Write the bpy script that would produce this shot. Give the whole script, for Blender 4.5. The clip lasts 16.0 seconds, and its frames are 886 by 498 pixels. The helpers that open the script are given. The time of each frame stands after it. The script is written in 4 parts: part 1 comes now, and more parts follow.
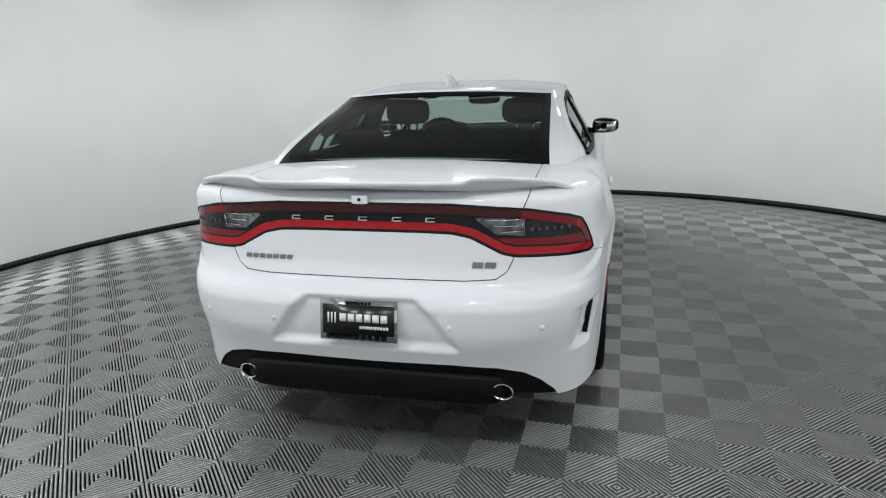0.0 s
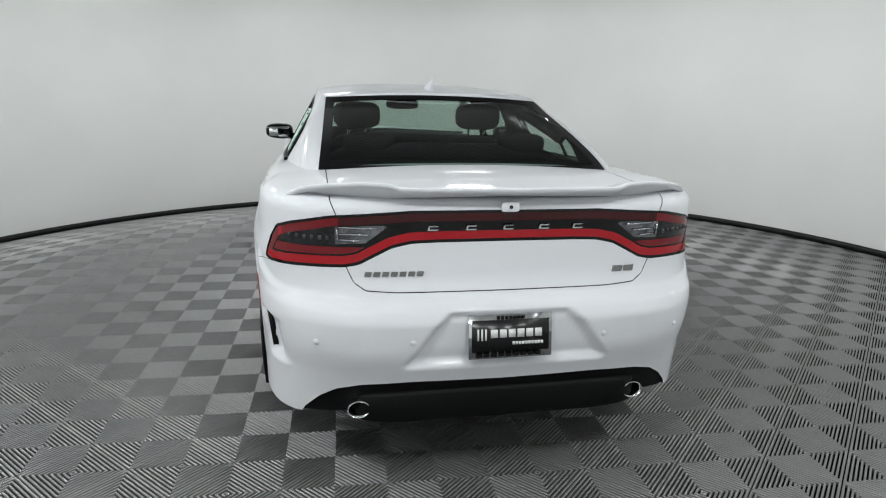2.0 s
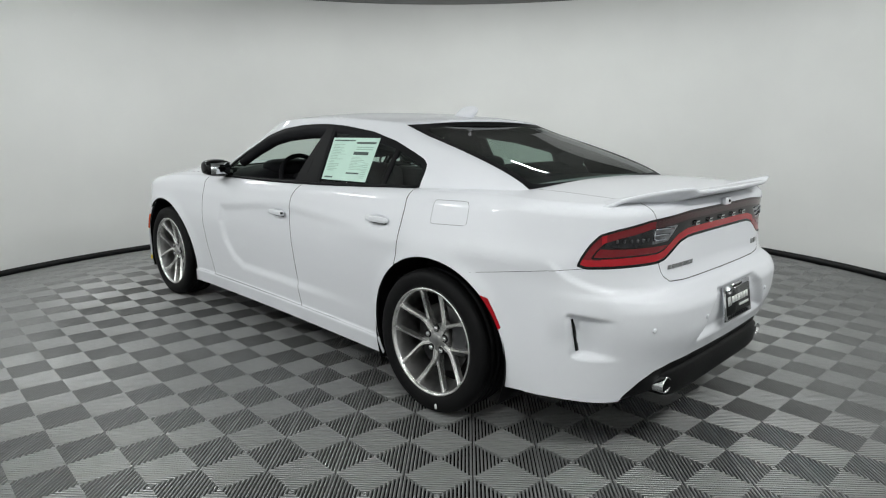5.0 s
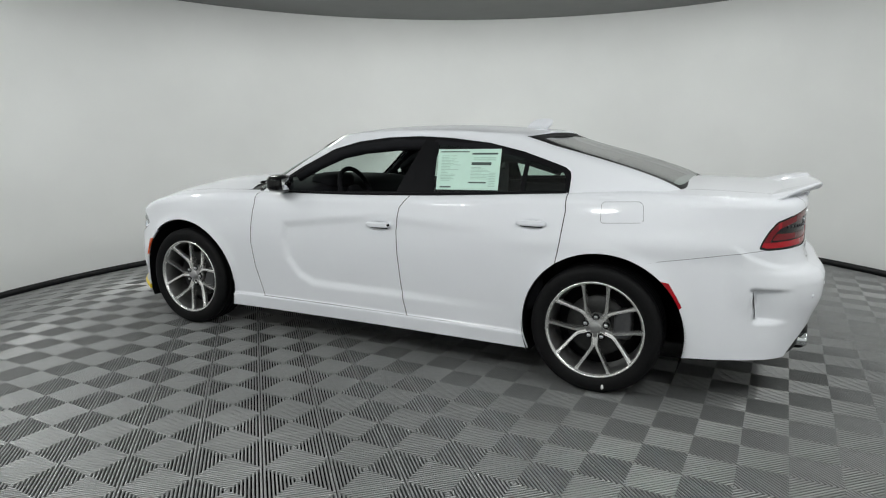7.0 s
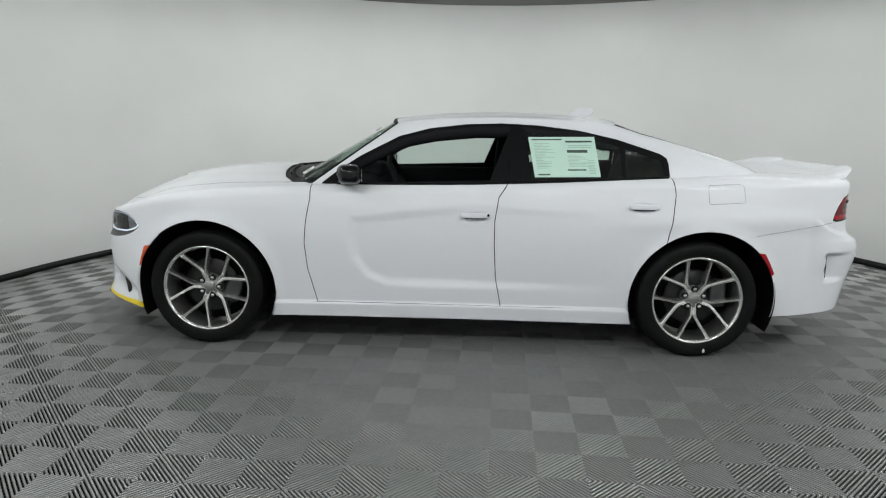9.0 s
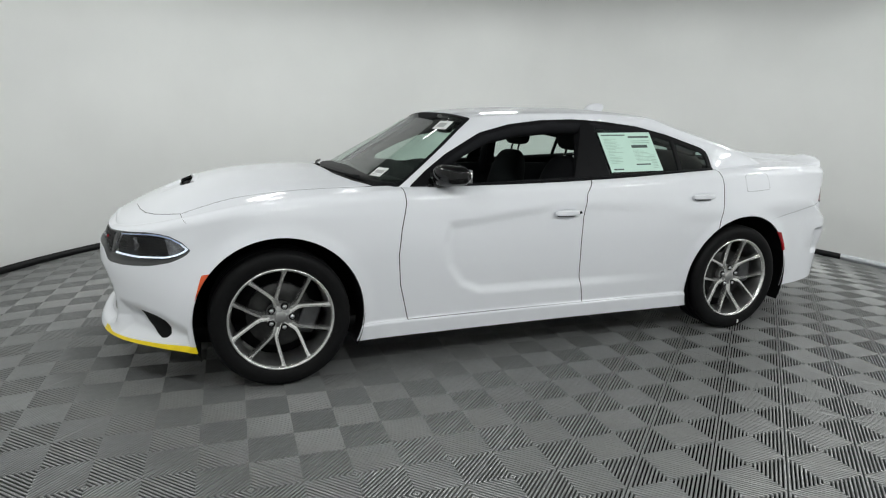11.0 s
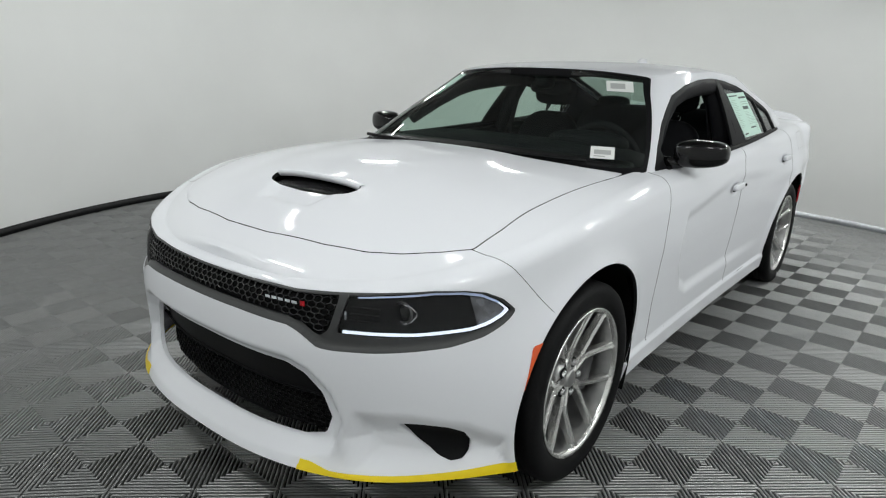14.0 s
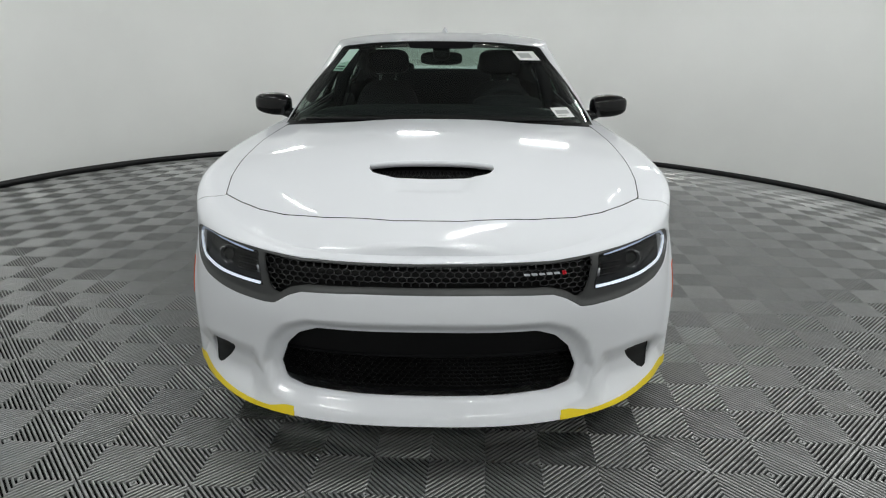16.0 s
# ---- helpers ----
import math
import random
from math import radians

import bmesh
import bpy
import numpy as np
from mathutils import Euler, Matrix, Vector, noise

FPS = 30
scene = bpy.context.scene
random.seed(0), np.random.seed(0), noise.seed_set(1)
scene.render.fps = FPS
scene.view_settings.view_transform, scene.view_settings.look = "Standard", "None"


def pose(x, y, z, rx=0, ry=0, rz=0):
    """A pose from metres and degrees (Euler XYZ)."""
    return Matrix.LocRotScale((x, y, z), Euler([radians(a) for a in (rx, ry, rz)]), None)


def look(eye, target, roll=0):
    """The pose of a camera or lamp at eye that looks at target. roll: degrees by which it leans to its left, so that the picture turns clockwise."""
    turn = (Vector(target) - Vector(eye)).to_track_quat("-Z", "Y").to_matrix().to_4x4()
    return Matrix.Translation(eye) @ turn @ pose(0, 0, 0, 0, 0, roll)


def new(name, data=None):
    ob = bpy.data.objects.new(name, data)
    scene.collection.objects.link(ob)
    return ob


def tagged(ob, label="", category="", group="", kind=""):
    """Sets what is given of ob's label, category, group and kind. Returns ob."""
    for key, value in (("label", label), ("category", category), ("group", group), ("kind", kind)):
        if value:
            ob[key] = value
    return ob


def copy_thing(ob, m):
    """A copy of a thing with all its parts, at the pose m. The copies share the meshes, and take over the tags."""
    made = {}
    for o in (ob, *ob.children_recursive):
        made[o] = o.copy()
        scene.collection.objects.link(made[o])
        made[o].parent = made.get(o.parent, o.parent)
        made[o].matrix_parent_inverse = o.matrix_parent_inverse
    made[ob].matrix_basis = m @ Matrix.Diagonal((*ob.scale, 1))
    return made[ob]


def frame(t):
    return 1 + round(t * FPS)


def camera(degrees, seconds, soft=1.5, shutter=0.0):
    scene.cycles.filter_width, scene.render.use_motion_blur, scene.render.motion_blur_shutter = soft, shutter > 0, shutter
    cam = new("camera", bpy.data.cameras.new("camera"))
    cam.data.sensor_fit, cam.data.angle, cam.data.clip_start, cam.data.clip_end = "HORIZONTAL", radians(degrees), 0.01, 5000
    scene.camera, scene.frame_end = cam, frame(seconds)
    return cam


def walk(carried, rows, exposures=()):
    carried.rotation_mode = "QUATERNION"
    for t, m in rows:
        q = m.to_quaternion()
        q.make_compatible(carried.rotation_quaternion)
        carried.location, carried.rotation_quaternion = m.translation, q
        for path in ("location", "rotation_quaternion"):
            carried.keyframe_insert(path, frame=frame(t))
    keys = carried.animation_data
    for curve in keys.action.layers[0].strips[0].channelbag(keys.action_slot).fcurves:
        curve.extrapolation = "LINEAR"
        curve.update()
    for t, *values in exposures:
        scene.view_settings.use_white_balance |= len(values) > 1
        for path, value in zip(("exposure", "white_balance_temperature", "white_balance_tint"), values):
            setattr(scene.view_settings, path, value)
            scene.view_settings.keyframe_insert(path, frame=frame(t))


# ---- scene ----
cam = camera(70.3, 16.0, soft=1.15)

PATH = [
    (0, (0.845, -4.742, 1.528), (0.393, -2.869, 0.994), -1.7),
    (0.5, (0.467, -4.711, 1.506), (0.205, -2.793, 1.002), -0.6),
    (1, (0.108, -4.71, 1.508), (0.068, -2.776, 1.001), 0.7),
    (1.5, (-0.286, -4.742, 1.53), (-0.097, -2.819, 1.016), 1.2),
    (2, (-0.678, -4.648, 1.505), (-0.283, -2.756, 0.993), 1.6),
    (2.5, (-1.062, -4.58, 1.497), (-0.459, -2.742, 0.987), 2.0),
    (3, (-1.483, -4.491, 1.511), (-0.683, -2.726, 1.017), 2.0),
    (3.5, (-1.861, -4.303, 1.494), (-0.869, -2.633, 1.017), 1.4),
    (6, (-3.678, -3.036, 1.409), (-2.074, -1.9, 1.038), 0.4),
    (6.5, (-3.984, -2.654, 1.412), (-2.289, -1.662, 1.036), 0.2),
    (7, (-4.276, -2.223, 1.425), (-2.503, -1.369, 1.064), 0.0),
    (7.5, (-4.468, -1.723, 1.441), (-2.629, -1.039, 1.055), 0.1),
    (8, (-4.656, -1.215, 1.465), (-2.752, -0.748, 1.07), 0.2),
    (8.5, (-4.722, -0.656, 1.429), (-2.78, -0.392, 1.028), 0.5),
    (11, (-4.115, 1.892, 1.422), (-2.294, 1.178, 1.003), 1.3),
    (11.5, (-3.843, 2.387, 1.4), (-2.133, 1.446, 0.966), 0.9),
    (12, (-3.528, 2.8, 1.362), (-1.923, 1.687, 0.934), 0.1),
    (12.5, (-3.17, 3.16, 1.401), (-1.692, 1.902, 0.919), 0.0),
    (13, (-2.727, 3.384, 1.423), (-1.34, 2.033, 0.921), 0.1),
    (13.5, (-2.23, 3.422, 1.432), (-0.871, 2.064, 0.878), 1.0),
    (14, (-1.78, 3.409, 1.404), (-0.578, 1.906, 0.857), 2.0),
    (14.5, (-1.356, 3.445, 1.424), (-0.376, 1.809, 0.824), 2.3),
    (15, (-0.945, 3.797, 1.452), (-0.302, 1.997, 0.862), 1.3),
    (15.5, (-0.487, 4.05, 1.433), (-0.174, 2.173, 0.817), 0.0),
    (16, (-0.083, 4.216, 1.457), (-0.05, 2.322, 0.818), 0.3),
]
LOOKS = [(0, 0.06, 6390, 10), (1.5, 0.0, 6420, 10), (2.5, -0.07, 6450, 10), (3.5, -0.08, 6490, 10), (7, -0.12, 6500, 10), (8.5, -0.15, 6500, 10), (11, -0.08, 6500, 10), (13.5, -0.08, 6500, 10), (15, -0.17, 6500, 10), (16, -0.10, 6540, 10)]
walk(cam, [(t, look(eye, target, roll)) for t, eye, target, roll in PATH], LOOKS)

# ---------------------------------------------------------------- world and light
world = bpy.data.worlds.new("world")
scene.world = world
world.use_nodes = True
world.node_tree.nodes["Background"].inputs[0].default_value = (0.9, 0.95, 1.0, 1)
world.node_tree.nodes["Background"].inputs[1].default_value = 0.15


# ---------------------------------------------------------------- materials
def material(name, color, rough=0.5, metal=0.0, coat=0.0, grain=0.0, scale=40.0, bump=0.0, spec=0.5, emit=0.0, ior=1.5):
    m = bpy.data.materials.new(name)
    m.use_nodes = True
    nt = m.node_tree
    b = nt.nodes["Principled BSDF"]
    b.inputs["Base Color"].default_value = (*color, 1)
    b.inputs["Roughness"].default_value = rough
    b.inputs["Metallic"].default_value = metal
    b.inputs["Coat Weight"].default_value = coat
    b.inputs["Coat Roughness"].default_value = 0.06
    b.inputs["Specular IOR Level"].default_value = spec
    b.inputs["IOR"].default_value = ior
    if emit:
        b.inputs["Emission Color"].default_value = (*color, 1)
        b.inputs["Emission Strength"].default_value = emit
    if grain or bump:
        tc = nt.nodes.new("ShaderNodeTexCoord")
        n = nt.nodes.new("ShaderNodeTexNoise")
        n.inputs["Scale"].default_value = scale
        n.inputs["Detail"].default_value = 6
        nt.links.new(tc.outputs["Object"], n.inputs["Vector"])
        if grain:
            r = nt.nodes.new("ShaderNodeValToRGB")
            r.color_ramp.elements[0].color = (*[c * (1 - grain) for c in color], 1)
            r.color_ramp.elements[1].color = (*[min(1, c * (1 + grain)) for c in color], 1)
            r.color_ramp.elements[0].position, r.color_ramp.elements[1].position = 0.3, 0.7
            nt.links.new(n.outputs["Fac"], r.inputs["Fac"])
            nt.links.new(r.outputs["Color"], b.inputs["Base Color"])
        if bump:
            u = nt.nodes.new("ShaderNodeBump")
            u.inputs["Strength"].default_value = bump
            u.inputs["Distance"].default_value = 0.002
            nt.links.new(n.outputs["Fac"], u.inputs["Height"])
            nt.links.new(u.outputs["Normal"], b.inputs["Normal"])
    return m


PAINT = material("white_paint", (0.765, 0.775, 0.815), 0.5, coat=0.6, spec=0.0)
BLACK = material("black_plastic", (0.0045, 0.0045, 0.005), 0.5, grain=0.2, bump=0.1, scale=300, spec=0.15)
GLOSS = material("gloss_black", (0.003, 0.003, 0.0035), 0.06, coat=0.75, spec=0.0)
RUBBER = material("tyre_rubber", (0.0055, 0.0055, 0.006), 0.6, grain=0.25, bump=0.15, scale=120, spec=0.14)
WALLM = material("booth_wall", (0.83, 0.835, 0.825), 0.7, grain=0.035, scale=0.8)
TILEM = material("floor_tile_plastic", (0.14, 0.143, 0.142), 0.42, grain=0.12, scale=25, spec=1.0, ior=1.9)
SLAB = material("dark_slab", (0.006, 0.006, 0.006), 0.9, grain=0.3, spec=0.1)
CEILM = material("grey_ceiling", (0.22, 0.225, 0.22), 0.8, grain=0.05, scale=2)
ALU = material("bare_aluminium", (0.72, 0.74, 0.78), 0.3, metal=0.8, grain=0.1, scale=15)
TRIMM = material("base_trim", (0.008, 0.008, 0.009), 0.4, spec=0.25)

SATIN = material("satin_black_trim", (0.008, 0.008, 0.009), 0.5, grain=0.05, scale=60, spec=0.05)
BEZEL = material("grey_lamp_bezel", (0.038, 0.039, 0.040), 0.45, grain=0.06, scale=60)
AMBER = material("amber_plastic", (0.75, 0.10, 0.02), 0.2, coat=0.6)
REDL = material("red_lamp_plastic", (0.36, 0.003, 0.010), 0.25, coat=1.0, spec=0.0)
REDM = material("mid_red_plastic", (0.15, 0.003, 0.007), 0.25, coat=1.0, spec=0.0)
SILVERL = material("clear_lamp_chrome", (0.17, 0.175, 0.19), 0.22, metal=0.7, coat=0.5, grain=0.75, scale=22)
YELLOW = material("yellow_vinyl", (0.86, 0.65, 0.012), 0.35)
LENSM = material("clear_lamp_lens", (0.016, 0.016, 0.018), 0.15, metal=0.2, coat=0.3, grain=0.6, scale=25, spec=0.2)


def glass_material(name, tint, rough=0.0, base=0.085):
    m = bpy.data.materials.new(name)
    m.use_nodes = True
    nt = m.node_tree
    nt.nodes.remove(nt.nodes["Principled BSDF"])
    t = nt.nodes.new("ShaderNodeBsdfTransparent")
    t.inputs[0].default_value = (*tint, 1)
    gl = nt.nodes.new("ShaderNodeBsdfGlossy")
    gl.inputs["Roughness"].default_value = rough
    lw = nt.nodes.new("ShaderNodeLayerWeight")
    lw.inputs[0].default_value = 0.5
    pw = nt.nodes.new("ShaderNodeMath")
    pw.operation = "POWER"
    pw.inputs[1].default_value = 5.0
    fr = nt.nodes.new("ShaderNodeMath")
    fr.operation = "MULTIPLY_ADD"
    fr.inputs[1].default_value, fr.inputs[2].default_value = 0.9, base
    nt.links.new(lw.outputs["Facing"], pw.inputs[0])
    nt.links.new(pw.outputs[0], fr.inputs[0])
    mx = nt.nodes.new("ShaderNodeMixShader")
    nt.links.new(fr.outputs[0], mx.inputs[0])
    nt.links.new(t.outputs[0], mx.inputs[1])
    nt.links.new(gl.outputs[0], mx.inputs[2])
    nt.links.new(mx.outputs[0], nt.nodes["Material Output"].inputs[0])
    return m


GLASS = glass_material("tinted_glass", (0.76, 0.88, 0.82))
GLASS_DARK = glass_material("dark_tinted_glass", (0.56, 0.66, 0.61))
CLEAR = glass_material("clear_cover", (0.96, 0.96, 0.97), 0.0, 0.022)
LEDUP = material("dim_led_strip", (0.42, 0.50, 0.68), 0.25, emit=0.35)
LED = material("led_strip", (0.75, 0.84, 0.95), 0.3, emit=0.8)
CLOTH = material("black_cloth", (0.010, 0.010, 0.012), 0.8, grain=0.25, bump=0.3, scale=220, spec=0.15)
REDD = material("dark_red_plastic", (0.045, 0.002, 0.004), 0.25, coat=1.0, spec=0.0)
RIM = material("machined_alloy", (0.80, 0.795, 0.785), 0.24, metal=0.95, grain=0.06, scale=30)
BARREL = material("bare_barrel", (0.42, 0.42, 0.42), 0.32, metal=0.9, grain=0.15, scale=20)
RIMD = material("dark_alloy", (0.09, 0.09, 0.095), 0.4, metal=0.8, grain=0.1)
CHROME = material("chrome", (0.75, 0.76, 0.78), 0.10, metal=1.0)
BADGE = material("dark_chrome", (0.30, 0.305, 0.31), 0.2, metal=1.0)
CHROMED = material("lamp_reflector", (0.5, 0.52, 0.56), 0.15, metal=1.0)
STEEL = material("brake_steel", (0.045, 0.045, 0.045), 0.5, metal=0.9, grain=0.1, scale=60)
MIRROR = material("mirror_glass", (0.8, 0.82, 0.84), 0.02, metal=1.0)
PAPER = material("white_paper", (0.78, 0.79, 0.78), 0.7, grain=0.02)
GREENP = material("pale_green_paper", (0.54, 0.74, 0.65), 0.7, grain=0.03, scale=15)
INK = material("dark_print", (0.05, 0.08, 0.07), 0.7)
INKG = material("grey_print", (0.42, 0.43, 0.43), 0.7)
INKL = material("light_print", (0.30, 0.45, 0.38), 0.7)
PLATEB = material("black_plate_face", (0.010, 0.011, 0.012), 0.25)
MESHM = material("black_mesh", (0.006, 0.006, 0.007), 0.24, grain=0.1, spec=0.4)

# ---------------------------------------------------------------- booth
R_WALL, CX, CY, WALL_H = 4.86, -0.1, -0.35, 3.02


def dip(x, y):
    """Height of the floor: level round the car, falling a little towards the wall."""
    r, a = math.hypot(x - CX, y - CY), math.atan2(y - CY, x - CX)
    return -(0.135 * (1 - math.cos(a + radians(30))) + 0.10 * max(0.0, math.cos(a + radians(90))) ** 2) * max(0.0, (r - 3.0) / 1.86) ** 1.4


def mesh_object(name, verts, faces, mat, smooth=True):
    me = bpy.data.meshes.new(name)
    me.from_pydata([tuple(v) for v in verts], [], faces)
    me.update()
    if smooth:
        me.polygons.foreach_set("use_smooth", [True] * len(me.polygons))
    me.materials.append(mat)
    return new(name, me)


def revolve(name, rings, mat, n=180, follow=True, a0=0.0, a1=360.0):
    """Surface of revolution round the booth's axis from (radius, z) pairs; z counts from the floor there."""
    vs, fs = [], []
    full = a1 - a0 > 359
    m = n if full else n + 1
    for r, z in rings:
        for i in range(m):
            a = radians(a0 + (a1 - a0) * i / n)
            x, y = CX + r * math.cos(a), CY + r * math.sin(a)
            vs.append((x, y, z + (dip(x, y) if follow else 0)))
    for k in range(len(rings) - 1):
        for i in range(n):
            j = (i + 1) % m
            fs.append((k * m + i, k * m + j, (k + 1) * m + j, (k + 1) * m + i))
    return mesh_object(name, vs, fs, mat)


tagged(revolve("wall_round", [(R_WALL, -0.05), (R_WALL, 1.0), (R_WALL, 2.2), (R_WALL, WALL_H + 0.35), (R_WALL + 0.1, WALL_H + 0.35), (R_WALL + 0.1, -0.05), (R_WALL, -0.05)], WALLM), "smooth white curved booth wall", "wall", kind="structure")
STRIP = [(R_WALL - 0.002, -0.01), (R_WALL - 0.02, -0.01), (R_WALL - 0.02, 0.06), (R_WALL - 0.002, 0.065)]
tagged(revolve("baseboard", STRIP, TRIMM, 150, True, -78, 238), "black rubber base strip", "trim", kind="structure")
tagged(revolve("baseboard", STRIP, ALU, 40, True, -122, -78), "bare aluminium base strip", "trim", kind="structure")
tagged(revolve("floor", [(0.01, -0.0145), (1.5, -0.0145), (3.0, -0.0145)] + [(3.0 + 0.1 * k, -0.0148) for k in range(1, 19)] + [(R_WALL + 0.1, -0.0148), (R_WALL + 0.1, -0.1), (0.01, -0.1)], SLAB), "dark slab under ribbed tiles", "floor", kind="structure")
tagged(revolve("ceiling", [(0.01, WALL_H), (R_WALL - 0.01, WALL_H), (R_WALL - 0.01, WALL_H + 0.1), (0.01, WALL_H + 0.1)], CEILM, follow=False), "grey booth ceiling", "ceiling", kind="structure")
def ceiling_lamp(r, a, watts, out, long=0.62, wide=0.11):
    """Flat LED lamp or added wall fill under the ceiling, tipped outwards by `out` degrees (inwards below 0)."""
    lamp = bpy.data.lights.new("ceiling_lamp", "AREA")
    lamp.shape, lamp.size, lamp.size_y, lamp.energy, lamp.color = "RECTANGLE", wide, long, watts, (0.966, 1.0, 0.982)
    lo = new("ceiling_lamp", lamp)
    lo.matrix_world = pose(CX + r * math.cos(radians(a)), CY + r * math.sin(radians(a)), WALL_H - 0.05, 0, 0, a) @ pose(0, 0, 0, 0, -out, 0)


for k, watts in enumerate((10, 10, 17, 17, 20, 27, 26, 25, 24, 19, 16, 15)):
    ceiling_lamp(3.0 if k < 2 else 3.8 if k == 2 else 4.2, 30 * k + 8, watts, 10 if k < 2 else -56)
# inner ring: unseen fill lights added to brighten the wall, no fixtures there
for k in range(6):
    ceiling_lamp(2.0, 60 * k + 38, 10.5 if k in (0, 1, 5) else 8.5, 66)

# ---------------------------------------------------------------- ribbed floor tiles
PITCH, TILE_TURN, TX, TY = 0.2847, 42.34, -1.6506, 1.5593
RIBS, RIB_H = 9, 0.014


def tile_geometry():
    """One open ribbed tile: chamfered ribs in nested squares."""
    vs, fs = [], []
    half = PITCH / 2
    pace = half / RIBS
    for k in range(RIBS):
        c = half - (k + 0.5) * pace
        base = len(vs)
        for r, z in ((0.275, -RIB_H), (0.262, -0.0026), (0.10, -0.0005), (-0.10, -0.0005), (-0.262, -0.0026), (-0.275, -RIB_H)):
            for sx, sy in ((-1, -1), (1, -1), (1, 1), (-1, 1)):
                e = r + (0.07 if k == 0 and r > 0 else 0.0)
                vs.append((sx * (c + e * pace), sy * (c + e * pace), z))
        for ring in range(5):
            for q in range(4):
                d = (q + 1) % 4
                fs.append((base + ring * 4 + q, base + ring * 4 + d, base + ring * 4 + 4 + d, base + ring * 4 + 4 + q))
    return vs, fs


TV, TF = tile_geometry()
tile_mesh = bpy.data.meshes.new("tile")
tile_mesh.from_pydata(TV, [], TF)
tile_mesh.materials.append(TILEM)
rot = Matrix.Rotation(radians(TILE_TURN), 4, "Z")
floor_ob = bpy.data.objects["floor"]
spots = []
for i in range(-34, 35):
    for j in range(-34, 35):
        p = rot @ Vector((i * PITCH, j * PITCH, 0)) + Vector((TX, TY, 0))
        d = math.hypot(p.x - CX, p.y - CY)
        if d < R_WALL + 0.1:
            spots.append((d, p))
spots.sort(key=lambda q: q[0])
single = [p for d, p in spots if d < 2.95 and (abs(p.x) > 0.75 or abs(p.y) > 2.3)][-300:]
keep = {(round(p.x, 3), round(p.y, 3)) for p in single}
rest = [p for d, p in spots if (round(p.x, 3), round(p.y, 3)) not in keep]
tv = np.array(TV)
r3 = np.array(rot.to_3x3())
allv, allf = [], []
for n, p in enumerate(rest):
    w = tv @ r3.T + np.array(p)
    over = np.hypot(w[:, 0] - CX, w[:, 1] - CY) / (R_WALL + 0.05)
    over = np.maximum(over, 1.0)
    w[:, 0], w[:, 1] = CX + (w[:, 0] - CX) / over, CY + (w[:, 1] - CY) / over
    w[:, 2] += [dip(q[0], q[1]) for q in w]
    allv.append(w)
    allf.extend([tuple(n * len(TV) + q for q in f) for f in TF])
field = mesh_object("tile_field", np.concatenate(allv), allf, TILEM, False)
tagged(field, "grey ribbed plastic floor tiles", "floor tiles", kind="stuff")
for p in single:
    ob = new("tile", tile_mesh)
    ob.parent = floor_ob
    ob.matrix_basis = Matrix.Translation(p) @ rot


# ---------------------------------------------------------------- car: smooth shells
def spline(*pts):
    """Smooth curve through (t, value) pairs."""
    t = np.array([p[0] for p in pts], float)
    v = np.array([p[1] for p in pts], float)
    d = np.diff(v) / np.diff(t)
    m = np.zeros(len(t))
    m[0], m[-1] = d[0], d[-1]
    for i in range(1, len(t) - 1):
        m[i] = 0 if d[i - 1] * d[i] <= 0 else 2 * d[i - 1] * d[i] / (d[i - 1] + d[i])

    def f(x):
        x = np.clip(np.asarray(x, float), t[0], t[-1])
        i = np.clip(np.searchsorted(t, x) - 1, 0, len(t) - 2)
        h = t[i + 1] - t[i]
        u = (x - t[i]) / h
        return ((1 + 2 * u) * (1 - u) ** 2 * v[i] + u * (1 - u) ** 2 * h * m[i] + u * u * (3 - 2 * u) * v[i + 1] + u * u * (u - 1) * h * m[i + 1])
    return f


def step(a, b, x):
    u = np.clip((np.asarray(x, float) - a) / (b - a), 0, 1)
    return u * u * (3 - 2 * u)


def half_contour(y_rear, y_front, yc_r, yc_f, n_r, n_f, width, count):
    """Plan outline from the rear centre round the side to the front centre, evenly spaced."""
    a = np.linspace(0, 1, 160)
    fr = np.sin(a * np.pi / 2) ** (2 / n_r)
    yr = yc_r - (yc_r - y_rear) * np.cos(a * np.pi / 2) ** (2 / n_r)
    ym = np.linspace(yc_r, yc_f, 80)[1:-1]
    yf = yc_f + (y_front - yc_f) * np.sin(a * np.pi / 2) ** (2 / n_f)
    ff = np.cos(a * np.pi / 2) ** (2 / n_f)
    y = np.concatenate([yr, ym, yf])
    x = width(y) * np.concatenate([fr, np.ones(len(ym)), ff])
    d = np.concatenate([[0], np.cumsum(np.hypot(np.diff(x), np.diff(y)))])
    s = np.linspace(0, d[-1], count)
    return np.interp(s, d, x), np.interp(s, d, y)


NS = 400
# lower body: widest half-width along the car, end faces by height, side section by height
BODY_W = spline((-2.7, 0.885), (-2.2, 0.90), (-1.95, 0.922), (-1.5, 0.95), (-0.9, 0.935), (0.0, 0.922), (0.8, 0.928), (1.5, 0.95), (2.0, 0.95), (2.5, 0.94))
FRONT_Y = spline((0.15, 2.40), (0.22, 2.43), (0.32, 2.43), (0.45, 2.425), (0.60, 2.435), (0.68, 2.43), (0.75, 2.42), (0.82, 2.385), (0.9, 2.30))
REAR_Y = spline((0.2, -2.54), (0.32, -2.565), (0.45, -2.60), (0.6, -2.648), (0.68, -2.65), (0.73, -2.625), (0.765, -2.56), (0.85, -2.535), (1.0, -2.53), (1.08, -2.535), (1.15, -2.52))
